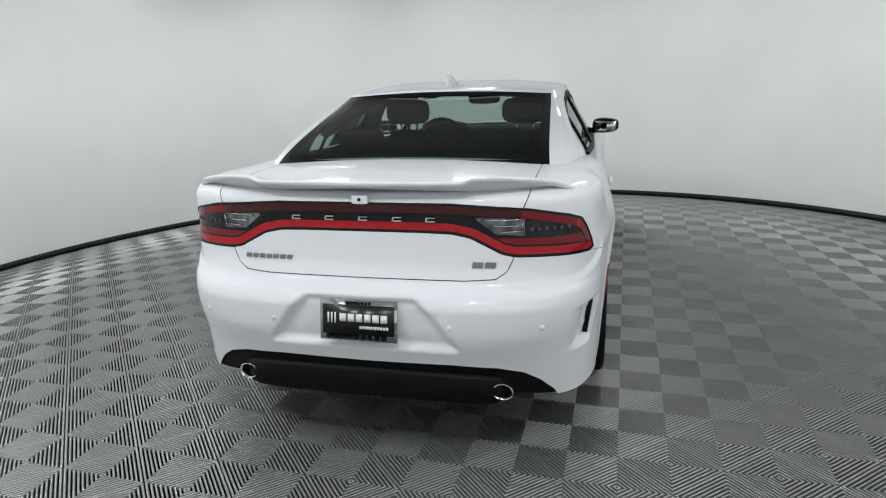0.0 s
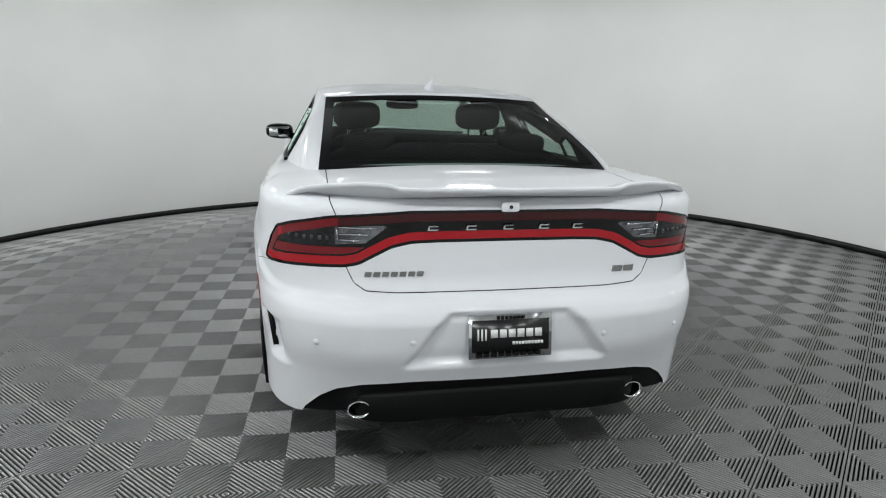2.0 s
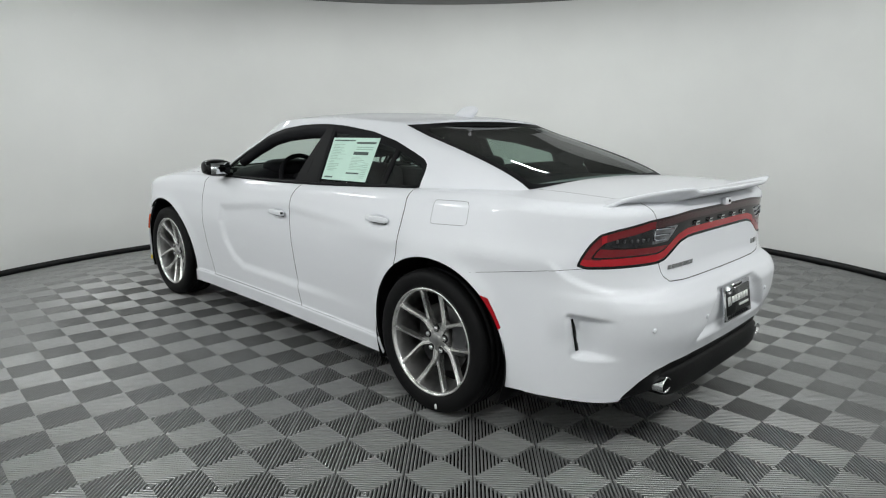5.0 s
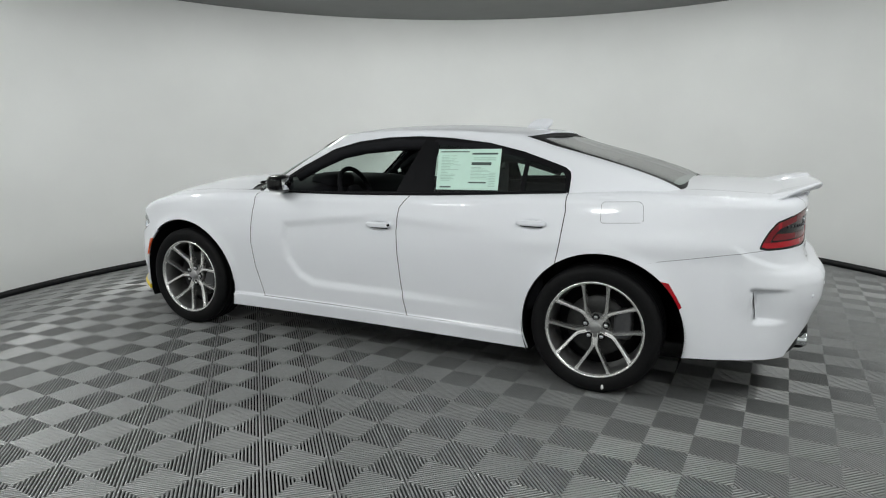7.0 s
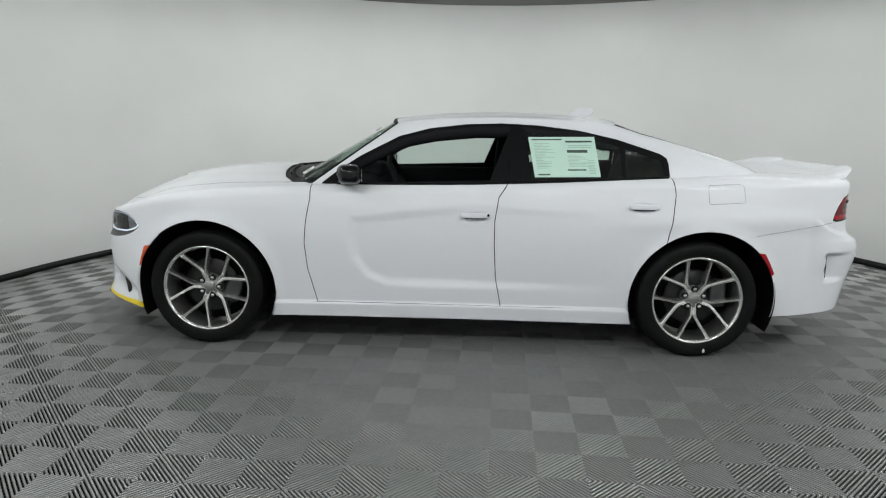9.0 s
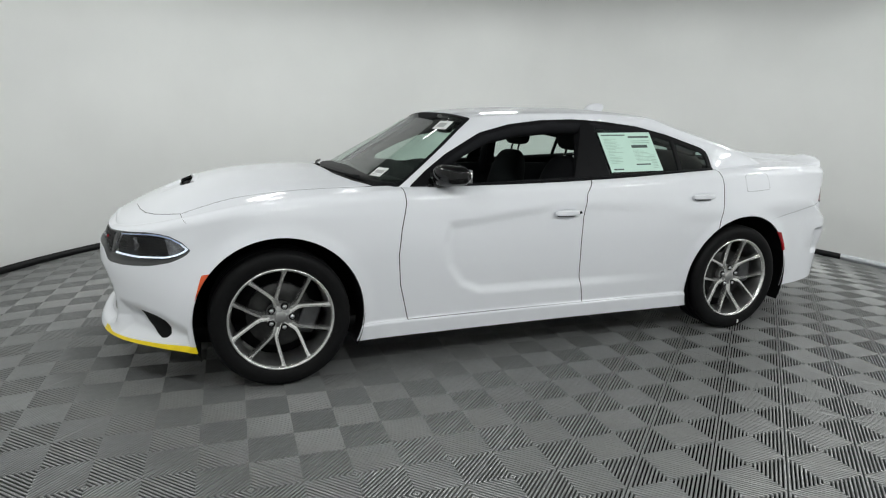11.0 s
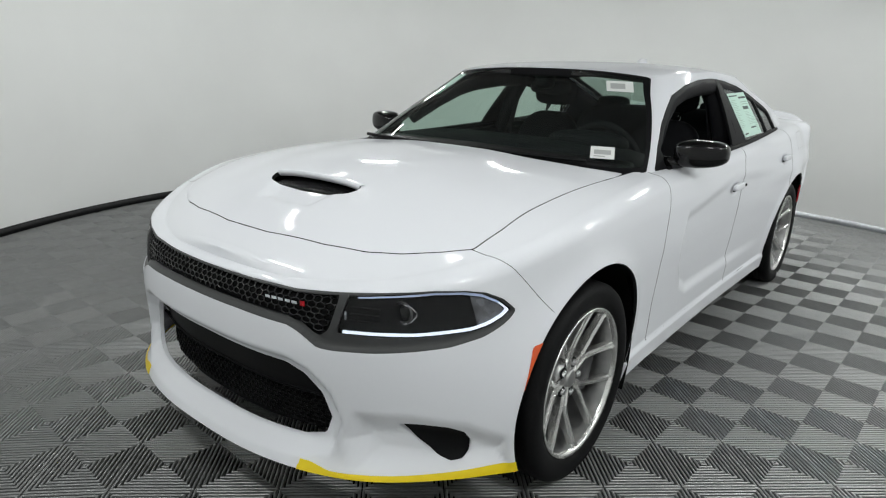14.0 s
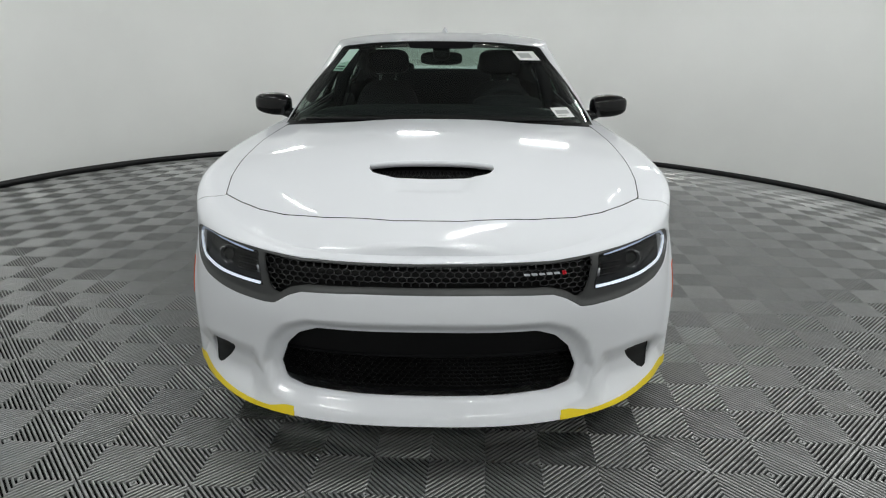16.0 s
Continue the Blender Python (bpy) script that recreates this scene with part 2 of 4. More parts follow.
SIDE_IN = spline((0.15, 0.07), (0.25, 0.055), (0.32, 0.045), (0.45, 0.03), (0.6, 0.012), (0.75, 0.0), (0.88, 0.003), (0.96, 0.016), (1.04, 0.04), (1.12, 0.075))
SHOULDER = spline((-2.55, 1.115), (-2.2, 1.115), (-1.8, 1.115), (-1.2, 1.092), (0.0, 1.042), (0.8, 1.022), (1.3, 1.003), (1.7, 0.965), (2.0, 0.905), (2.2, 0.855), (2.4, 0.80))
CROWN = spline((-2.55, 0.0), (-2.3, 0.02), (-1.9, 0.035), (0.0, 0.05), (1.0, 0.06), (1.5, 0.085), (1.9, 0.095), (2.15, 0.075), (2.3, 0.045), (2.42, 0.01))
BOTTOM = spline((-2.7, 0.33), (-2.5, 0.298), (-2.3, 0.288), (-1.95, 0.262), (-1.0, 0.19), (1.0, 0.19), (1.9, 0.226), (2.2, 0.246), (2.45, 0.25))


def body_grid():
    rows = []
    x0, y0 = half_contour(-2.69, 2.43, -1.75, 1.45, 4.0, 2.6, BODY_W, NS)
    zs, zb = SHOULDER(y0), BOTTOM(y0)
    hs = list(np.linspace(0, 1, 92))
    rf = 0.055
    base = []
    for h in hs:
        base.append((zb + (zs - rf - zb) * h, 0.0))
    for a in np.linspace(0, 1, 9)[1:]:
        base.append((zs - rf + rf * np.sin(a * np.pi / 2), rf * (1 - np.cos(a * np.pi / 2))))
    for z, e in base:
        xr, yr = np.zeros(NS), np.zeros(NS)
        zm = z
        # each outline point keeps its own height, so the end faces lean with height
        yR, yF, si = REAR_Y(zm), FRONT_Y(zm), SIDE_IN(zm)
        tr = np.clip((-1.75 - y0) / (-1.75 + 2.69), 0, 1)
        tf = np.clip((y0 - 1.45) / (2.43 - 1.45), 0, 1)
        # the trunk face sits inboard of the lamps' corner
        y = y0 + tr ** 3 * (yR + 2.69) + tf ** 3 * (yF - 2.43)
        low = step(0.84, 0.45, zm)
        si = si * (1 - 0.85 * np.maximum(step(0.1, 0.45, tr), step(0.1, 0.45, tf)))
        k = (BODY_W(y0) - si - e) / BODY_W(y0)
        x = x0 * k * (1 + low * 0.17 * tf * (1 - tf))
        y = y + np.where(y0 < -1.75, e * tr, 0) - np.where(y0 > 1.45, e * tf, 0)
        rows.append(np.stack([x, y, z], 1))
    xs, ys, zt = rows[-1].T
    for lam in np.linspace(1, 0, 40)[1:]:
        z = zt + CROWN(ys) * (1 - lam ** 2.4)
        rows.append(np.stack([xs * lam, ys, z], 1))
    return np.array(rows)


CABIN_W = spline((-2.1, 0.70), (-1.9, 0.73), (-1.3, 0.825), (-0.5, 0.852), (0.3, 0.848), (0.9, 0.832), (1.2, 0.82))


# greenhouse: outline by level from the belt (0) to the roof's edge (1)
def cabin_grid():
    rows = []
    lv = np.linspace(0, 1, 46)
    for h in lv:
        yR = -1.99 + 0.92 * h ** 1.36
        yF = 1.10 - 0.68 * h ** 1.0
        w0 = CABIN_W
        w1 = spline((-2.1, 0.60), (-1.2, 0.62), (-0.6, 0.632), (0.0, 0.64), (0.4, 0.638), (1.2, 0.635))
        g = h ** 1.15
        width = lambda y: w0(y) * (1 - g) + w1(y) * g
        x, y = half_contour(yR, yF, yR + 0.55, yF - 0.75, 8.0, 6.0, width, NS)
        belt = spline((-2.1, 1.10), (-1.9, 1.10), (-1.3, 1.075), (0.0, 1.03), (0.8, 1.01), (1.2, 1.0))(y)
        top = spline((-1.2, 1.405), (-0.9, 1.425), (-0.4, 1.445), (0.0, 1.437), (0.3, 1.412), (0.45, 1.398))(y)
        z = belt + (top - belt) * h
        rows.append(np.stack([x, y, z], 1))
    xs, ys, zt = rows[-1].T
    cr = spline((-1.1, 0.03), (-0.8, 0.038), (-0.3, 0.04), (0.1, 0.036), (0.45, 0.032))(ys)
    for lam in np.linspace(1, 0, 34)[1:]:
        rows.append(np.stack([xs * lam, ys, zt + cr * (1 - lam ** 3)], 1))
    return np.array(rows)




# ---------------------------------------------------------------- car: cutting the shells into panels
def poly_sd(px, pz, pts):
    """Signed distance to a closed 2D outline, positive inside."""
    a = np.array(pts, float)
    b = np.roll(a, -1, 0)
    p = np.stack([px, pz], 1)[:, None, :]
    e = (b - a)[None]
    w = p - a[None]
    t = np.clip((w * e).sum(2) / np.maximum((e * e).sum(2), 1e-12), 0, 1)
    d = np.sqrt((((w - e * t[..., None]) ** 2).sum(2)).min(1))
    y1, y2 = a[None, :, 1], b[None, :, 1]
    x1, x2 = a[None, :, 0], b[None, :, 0]
    q = p[..., 1]
    cross = (y1 > q) != (y2 > q)
    xi = x1 + (q - y1) / np.where(y2 == y1, 1e-9, y2 - y1) * (x2 - x1)
    inside = (cross & (p[..., 0] < xi)).sum(1) % 2 == 1
    return np.where(inside, d, -d)


def line_d(px, pz, pts):
    """Distance to an open 2D line."""
    a = np.array(pts[:-1], float)[None]
    e = np.array(pts[1:], float)[None] - a
    w = np.stack([px, pz], 1)[:, None, :] - a
    t = np.clip((w * e).sum(2) / (e * e).sum(2), 0, 1)
    return np.sqrt((((w - e * t[..., None]) ** 2).sum(2)).min(1))


class Shell:
    """Half of the car's skin as polygons with tags; carve() cuts regions out of it along smooth curves."""

    def __init__(self, g, tag):
        r, c, _ = g.shape
        du = np.gradient(g, axis=1)
        dv = np.gradient(g, axis=0)
        n = np.cross(du, dv)
        n /= np.maximum(np.linalg.norm(n, axis=2, keepdims=True), 1e-9)
        n[:, 0], n[:, -1] = n[:, 1], n[:, -2]
        n[:, 0, 0] = n[:, -1, 0] = 0
        n[-1] = n[-2]
        n[-1, :, 0] = 0
        n /= np.maximum(np.linalg.norm(n, axis=2, keepdims=True), 1e-9)
        if n[r // 3, c // 2, 0] < 0:
            n = -n
        self.v = list(map(tuple, g.reshape(-1, 3)))
        self.n = list(map(tuple, n.reshape(-1, 3)))
        self.polys = [(i * c + j, i * c + j + 1, (i + 1) * c + j + 1, (i + 1) * c + j) for i in range(r - 1) for j in range(c - 1)]
        self.tags = [tag] * len(self.polys)

    def carve(self, to, frm, *fs, mask=None):
        """Give the tag `to` to what lies inside all of fs (positive), cutting polygons along their zero lines; mask picks whole polygons."""
        cur, rest = [], []
        if mask is not None:
            mv = mask(np.array(self.v)) > 0
        for p, t in zip(self.polys, self.tags):
            ok = t in frm and (mask is None or any(mv[i] for i in p))
            (cur if ok else rest).append((p, t))
        for f in fs:
            val = f(np.array(self.v))
            val = np.where(abs(val) < 2e-5, 0.0, val)
            cache, pos = {}, []
            for p, t in cur:
                s = [val[i] for i in p]
                if min(s) >= 0:
                    pos.append((p, t))
                    continue
                if max(s) <= 0:
                    rest.append((p, t))
                    continue
                a, b = [], []
                for k, i in enumerate(p):
                    j = p[(k + 1) % len(p)]
                    if val[i] >= 0:
                        a.append(i)
                    if val[i] <= 0:
                        b.append(i)
                    if val[i] * val[j] < 0:
                        key = (min(i, j), max(i, j))
                        if key not in cache:
                            lo, hi = key
                            u = val[lo] / (val[lo] - val[hi])
                            self.v.append(tuple(x + (y - x) * u for x, y in zip(self.v[lo], self.v[hi])))
                            self.n.append(tuple(x + (y - x) * u for x, y in zip(self.n[lo], self.n[hi])))
                            cache[key] = len(self.v) - 1
                        a.append(cache[key])
                        b.append(cache[key])
                if len(a) > 2:
                    pos.append((tuple(a), t))
                if len(b) > 2:
                    rest.append((tuple(b), t))
            cur = pos
        rest += [(p, to) for p, t in cur]
        self.polys, self.tags = [p for p, t in rest], [t for p, t in rest]

    def surface(self, pick):
        """Depth y of the skin at (x, z), from the nearest skin points that pick() keeps."""
        v = np.array(self.v)
        v = v[pick(v)]

        def f(x, z):
            d = (v[:, 0] - abs(x)) ** 2 + (v[:, 2] - z) ** 2
            k = np.argsort(d)[:4]
            w = 1 / (d[k] + 1e-8)
            return float((v[k, 1] * w).sum() / w.sum())
        return f

    def panel(self, name, tags, mat, parent, side=0, sink=0.0, edge=0.012, label="", seam_mat=None):
        """One panel as a mesh: side -1/1 for one half, 0 for both; its rim turns inwards by edge."""
        sel = [p for p, t in zip(self.polys, self.tags) if t in tags]
        if not sel:
            return None
        used = sorted({i for p in sel for i in p})
        idx = {i: k for k, i in enumerate(used)}
        v = np.array([self.v[i] for i in used])
        n = np.array([self.n[i] for i in used])
        n /= np.maximum(np.linalg.norm(n, axis=1, keepdims=True), 1e-9)
        v = v - n * sink
        faces = [tuple(idx[i] for i in p) for p in sel]
        vs, ns, fs, slot = [], [], [], []
        for sx in ((1, -1) if side == 0 else (side,)):
            o = len(vs)
            m = np.array([sx, 1, 1])
            vs += list(v * m)
            ns += list(n * m)
            fs += [tuple(o + i for i in (p if sx > 0 else p[::-1])) for p in faces]
            slot += [0] * len(faces)
            if edge:
                count = {}
                for p in faces:
                    for k in range(len(p)):
                        e = (p[k], p[(k + 1) % len(p)])
                        kk = (min(e), max(e))
                        count[kk] = None if kk in count else e
                rim = {}
                for e in count.values():
                    if e is None or (side == 0 and abs(v[e[0]][0]) < 1e-6 and abs(v[e[1]][0]) < 1e-6):
                        continue
                    q = []
                    for i in e:
                        if i not in rim:
                            rim[i] = len(vs)
                            vs.append((v[i] - n[i] * edge) * m)
                            ns.append(n[i] * m)
                        q.append(rim[i])
                    f = (o + e[1], o + e[0], q[0], q[1])
                    fs.append(f if sx > 0 else f[::-1])
                    slot.append(1)
        me = bpy.data.meshes.new(name)
        me.from_pydata([tuple(map(float, x)) for x in vs], [], fs)
        me.polygons.foreach_set("use_smooth", [True] * len(me.polygons))
        me.materials.append(mat)
        if seam_mat:
            me.materials.append(seam_mat)
            me.polygons.foreach_set("material_index", slot)
        me.update()
        me.normals_split_custom_set_from_vertices([tuple(map(float, x)) for x in ns])
        ob = new(name, me)
        ob.parent = parent
        if label:
            ob["label"] = label
        return ob


def wf(p):
    return p[:, 0] + (2.43 - p[:, 1]) * 0.8


def wr(p):
    return p[:, 0] + (p[:, 1] + 2.53) * 0.8


BAND = [(-0.2, 0.789), (0.0, 0.789), (0.47, 0.792), (0.654, 0.803), (0.80, 0.812), (0.978, 0.822), (1.085, 0.820), (1.158, 0.810), (1.224, 0.786), (1.277, 0.747), (1.262, 0.728), (1.225, 0.706), (1.16, 0.682), (1.035, 0.660), (0.90, 0.650), (0.768, 0.642), (0.60, 0.638), (0.551, 0.641), (0.484, 0.676), (0.434, 0.692), (0.206, 0.70), (-0.2, 0.699)]
HEADLAMP = [(0.664, 0.797), (0.80, 0.806), (0.978, 0.815), (1.08, 0.813), (1.15, 0.803), (1.215, 0.779), (1.262, 0.747), (1.232, 0.726), (1.18, 0.707), (1.117, 0.695), (0.906, 0.684), (0.62, 0.682), (0.636, 0.73)]
GRILLE = [(-0.2, 0.785), (0.0, 0.785), (0.47, 0.787), (0.636, 0.796), (0.61, 0.73), (0.592, 0.69), (0.553, 0.668), (0.49, 0.70), (0.43, 0.713), (0.2, 0.72), (-0.2, 0.719)]
INTAKE = [(-0.2, 0.559), (0.0, 0.559), (0.413, 0.556), (0.492, 0.532), (0.562, 0.478), (0.60, 0.405), (0.575, 0.345), (0.49, 0.328), (0.26, 0.322), (-0.2, 0.320)]
FOG = [(0.85, 0.420), (0.95, 0.418), (1.04, 0.408), (1.10, 0.385), (1.13, 0.348), (1.128, 0.312), (1.105, 0.292), (1.06, 0.288), (1.01, 0.305), (0.93, 0.355)]
FOG_DISH = [(0.70, 0.43), (0.90, 0.43), (1.10, 0.40), (1.24, 0.34), (1.25, 0.265), (1.0, 0.265), (0.72, 0.285), (0.66, 0.36)]
TAIL = [(-0.2, 1.072), (0.346, 1.072), (0.664, 1.052), (0.85, 1.022), (0.94, 1.0), (0.99, 0.955), (1.03, 0.90), (1.045, 0.866), (1.0, 0.857), (0.771, 0.866), (0.60, 0.868), (0.542, 0.878), (0.498, 0.90), (0.42, 0.938), (0.35, 0.953), (0.25, 0.956), (-0.2, 0.957)]
LENS = [(0.43, 1.018), (0.62, 1.012), (0.80, 0.995), (0.90, 0.975), (0.92, 0.95), (0.80, 0.945), (0.62, 0.95), (0.52, 0.955)]
TRUNK = [(-0.2, 0.777), (0.4, 0.78), (0.51, 0.787), (0.552, 0.815), (0.575, 0.866), (0.61, 1.057), (0.628, 1.10), (0.64, 1.3), (-0.2, 1.3)]
DIFFUSER = [(-0.2, 0.447), (0.346, 0.456), (0.53, 0.447), (0.62, 0.425), (0.68, 0.385), (0.73, 0.33), (0.76, 0.27), (0.76, 0.05), (-0.2, 0.05)]
PLATE_DISH = [(-0.3, 0.53), (0.37, 0.53), (0.272, 0.668), (0.217, 0.716), (-0.3, 0.716)]
HOOD = [(-0.2, 2.236), (0.11, 2.232), (0.35, 2.198), (0.49, 2.16), (0.59, 2.11), (0.68, 2.045), (0.752, 1.98), (0.768, 1.86), (0.77, 1.68), (0.772, 1.4), (0.772, 1.1), (0.765, 1.0), (0.62, 1.085), (0.40, 1.145), (0.15, 1.175), (-0.2, 1.18)]
SCOOP = [(-0.2, 1.895), (0.195, 1.903), (0.226, 1.925), (0.227, 1.948), (0.212, 1.975), (0.185, 1.99), (-0.2, 2.003)]
SEAM_A = [(0.826, 0.27), (0.845, 0.35), (0.882, 0.502), (0.895, 0.668), (0.881, 0.81), (0.853, 0.948), (0.856, 1.02), (0.87, 1.1)]
SEAM_B = [(-0.328, 0.28), (-0.315, 0.35), (-0.292, 0.461), (-0.277, 0.683), (-0.276, 0.827), (-0.297, 0.974), (-0.345, 1.04), (-0.36, 1.1)]
SEAM_C = [(-1.10, 0.29), (-1.12, 0.31), (-1.30, 0.70), (-1.327, 0.838), (-1.345, 1.007), (-1.336, 1.1), (-1.335, 1.2)]
SCALLOP = [(0.63, 0.72), (0.60, 0.58), (0.51, 0.465), (0.39, 0.41), (-0.3, 0.405), (-1.2, 0.405), (-1.2, 0.86), (-0.14, 0.92), (0.4, 0.85), (0.60, 0.83)]
FUEL = [(-1.538, 0.965), (-1.55, 0.957), (-1.745, 0.968), (-1.757, 0.98), (-1.75, 1.054), (-1.735, 1.076), (-1.545, 1.068), (-1.535, 1.058)]
MARK_F = [(1.903, 0.628), (1.868, 0.634), (1.868, 0.60), (1.885, 0.54), (1.912, 0.486), (1.946, 0.484)]
MARK_R = [(-1.858, 0.672), (-1.90, 0.666), (-1.94, 0.60), (-1.972, 0.54), (-1.949, 0.525), (-1.925, 0.575)]
DLO = [(0.83, 0.97), (0.80, 1.035), (0.70, 1.115), (0.563, 1.205), (0.33, 1.325), (0.135, 1.375), (-0.085, 1.402), (-0.312, 1.411), (-0.533, 1.402), (-0.80, 1.373), (-1.023, 1.325), (-1.20, 1.27), (-1.29, 1.24), (-1.325, 1.215), (-1.333, 1.18), (-1.338, 1.0), (-1.33, 0.95), (0.80, 0.95)]

# ---- shaping of the lower body before it is cut
g = body_grid()
sh = g.shape
P = g.reshape(-1, 3)
x, y, z = P[:, 0].copy(), P[:, 1].copy(), P[:, 2].copy()
# number-plate recess
m = step(-0.02, 0.02, poly_sd(x, z, PLATE_DISH)) * (y < -2.3)
P[:, 1] += 0.035 * m
# hollow in the doors
m = step(-0.02, 0.042, poly_sd(y, z, SCALLOP)) * (x > 0.7) * step(-1.15, -0.1, y) * (0.5 + 0.5 * step(0.93, 0.70, z))
P[:, 0] -= 0.018 * m
# character lines over the rear wheels and along the doors' top
P[:, 0] += 0.012 * np.exp(-((z - (0.80 - 0.03 * y)) / 0.06) ** 2) * step(-0.6, -1.3, y) * (x > 0.6) * step(-2.5, -2.1, y)
# finger hollows behind the door handles
for cy, cz in ((-0.155, 0.849), (-1.16, 0.923)):
    P[:, 0] -= 0.014 * step(1.0, 0.45, np.hypot((y - cy) / 0.088, (z - cz) / 0.034)) * (x > 0.7)
# side skirts stand proud of the doors
P[:, 0] += 0.016 * step(0.292, 0.275, z) * (x > 0.6) * step(1.2, 1.05, abs(y))
# flared arches
for cy, cz in ((1.526, 0.362), (-1.552, 0.357)):
    r = np.hypot(y - cy, z - cz)
    P[:, 0] += 0.014 * np.exp(-((r - 0.43) / 0.05) ** 2) * (x > 0.7)
# fog-lamp hollows
m = step(-0.035, 0.06, poly_sd(x + (2.43 - y) * 0.8, z, FOG_DISH)) * (y > 1.7)
P[:, 1] -= 0.045 * m
# lower intake's rim leans in
d = poly_sd(x + (2.43 - y) * 0.8, z, INTAKE)
P[:, 1] -= 0.040 * step(-0.05, 0.0, d) * (y > 1.7)
# splitter lip
P[:, 1] += 0.03 * np.exp(-((z - 0.235) / 0.05) ** 2) * (y > 1.95) * step(0.95, 0.6, x)
# grille band set back under the nose's edge
d = poly_sd(x + (2.43 - y) * 0.8, z, BAND)
P[:, 1] -= 0.012 * step(0.0, 0.02, d) * (y > 1.7)
# rear corner vents
edge = -2.295 + 0.13 * (z - 0.6)
d = step(-0.006, 0.010, edge - y) * step(-2.50, -2.30, y) * step(0.478, 0.505, z) * step(0.668, 0.650, z) * (y < -2.0)
P[:, 0] -= 0.045 * d
# crease round the rear corner under the lamps
zc = spline((-2.7, 0.765), (-2.42, 0.775), (-2.3, 0.81), (-2.2, 0.87))(y)
P[:, 0] += 0.016 * step(zc + 0.012, zc - 0.012, z) * step(0.5, 0.66, z) * step(-2.16, -2.26, y) * (x > 0.5)
# bonnet: raised centre with the scoop, two soft valleys
top = (y > 0.9) * (z > 0.8)
P[:, 2] += top * 0.009 * step(0.50, 0.12, x) * step(2.15, 1.88, y)
P[:, 2] -= top * 0.003 * np.exp(-((x - 0.44) / 0.12) ** 2) * step(2.15, 1.9, y) * step(1.0, 1.3, y)
P[:, 2] -= top * 0.016 * step(0.0, 0.06, poly_sd(x, y, [(-0.2, 1.93), (0.20, 1.95), (0.14, 2.10), (-0.2, 2.12)]))
body = Shell(P.reshape(sh), "body")

low_side = lambda p: p[:, 0] - 0.5
body.carve("hole", ["body"], lambda p: 0.437 - np.hypot(p[:, 1] - 1.526, p[:, 2] - 0.364), mask=low_side)
body.carve("hole", ["body"], lambda p: 0.441 - np.hypot(p[:, 1] + 1.552, p[:, 2] - 0.357), mask=low_side)
body.carve("hole", ["body"], lambda p: np.minimum(np.minimum(CABIN_W(p[:, 1]) - 0.03 - p[:, 0], p[:, 1] + 1.84), 0.90 - p[:, 1]), mask=lambda p: p[:, 2] - 0.98)
front = lambda p: p[:, 1] - 1.72
rear = lambda p: -1.9 - p[:, 1]
side = lambda p: p[:, 0] - 0.62
upper = lambda p: p[:, 2] - 0.8
yz = lambda pts: (lambda p: poly_sd(p[:, 1], p[:, 2], pts))
body.carve("band", ["body"], lambda p: poly_sd(wf(p), p[:, 2], BAND), mask=front)
body.carve("headlamp", ["band"], lambda p: poly_sd(wf(p), p[:, 2], HEADLAMP))
body.carve("drl", ["headlamp"], lambda p: poly_sd(wf(p), p[:, 2], HEADLAMP) - 0.005, lambda p: 0.0125 - 0.003 * (p[:, 2] > 0.75) - poly_sd(wf(p), p[:, 2], HEADLAMP), lambda p: wf(p) - 0.70 + 0.055 * (p[:, 2] < 0.705))
body.carve("drl_up", ["drl"], lambda p: p[:, 2] - 0.752 - 0.02 * (wf(p) > 1.2))
body.carve("swirl", ["headlamp"], lambda p: poly_sd(wf(p), p[:, 2], HEADLAMP) - 0.0125, lambda p: wf(p) - 1.12 - 0.4 * (0.76 - p[:, 2]))
body.carve("grille", ["band"], lambda p: poly_sd(wf(p), p[:, 2], GRILLE))
body.carve("intake", ["body"], lambda p: poly_sd(wf(p), p[:, 2], INTAKE), mask=front)
body.carve("intake_up", ["intake"], lambda p: p[:, 2] - 0.452)
body.carve("intake_low", ["intake"], lambda p: p[:, 2] + 1)
body.carve("fog", ["body"], lambda p: poly_sd(wf(p), p[:, 2], FOG), mask=front)
tail_sd = lambda p: poly_sd(wr(p), p[:, 2], TAIL)
body.carve("tail", ["body"], tail_sd, mask=rear)
body.carve("tail_red", ["tail"], lambda p: tail_sd(p) - 0.011, lambda p: 0.040 - tail_sd(p))
body.carve("tail_top", ["tail_red"], lambda p: p[:, 2] - 1.012 + 0.14 * np.maximum(0, wr(p) - 0.55), lambda p: 0.905 - wr(p))
body.carve("tail_topo", ["tail_top"], lambda p: p[:, 0] - 0.602)
body.carve("tail_side", ["tail_red"], lambda p: wr(p) - 0.93, lambda p: p[:, 2] - 0.895)
body.carve("tail_low", ["tail"], lambda p: tail_sd(p) - 0.047, lambda p: wr(p) - 0.50, lambda p: 0.94 - p[:, 2])
body.carve("lens", ["tail"], lambda p: poly_sd(wr(p), p[:, 2], LENS))
body.carve("lens_in", ["lens"], lambda p: 0.615 - p[:, 0])
body.carve("diffuser", ["body"], lambda p: poly_sd(p[:, 0], p[:, 2], DIFFUSER), mask=lambda p: -2.2 - p[:, 1])
body.carve("trunk", ["body"], lambda p: poly_sd(p[:, 0], p[:, 2], TRUNK), mask=lambda p: -1.86 - p[:, 1])
seam_rb = lambda p: (0.764 + (-1.79 - p[:, 1]) * 0.1755) - p[:, 2]
body.carve("rear_bumper", ["body"], seam_rb, mask=lambda p: -1.85 - p[:, 1])
body.carve("mark_r", ["rear_bumper", "body"], yz(MARK_R), mask=side)
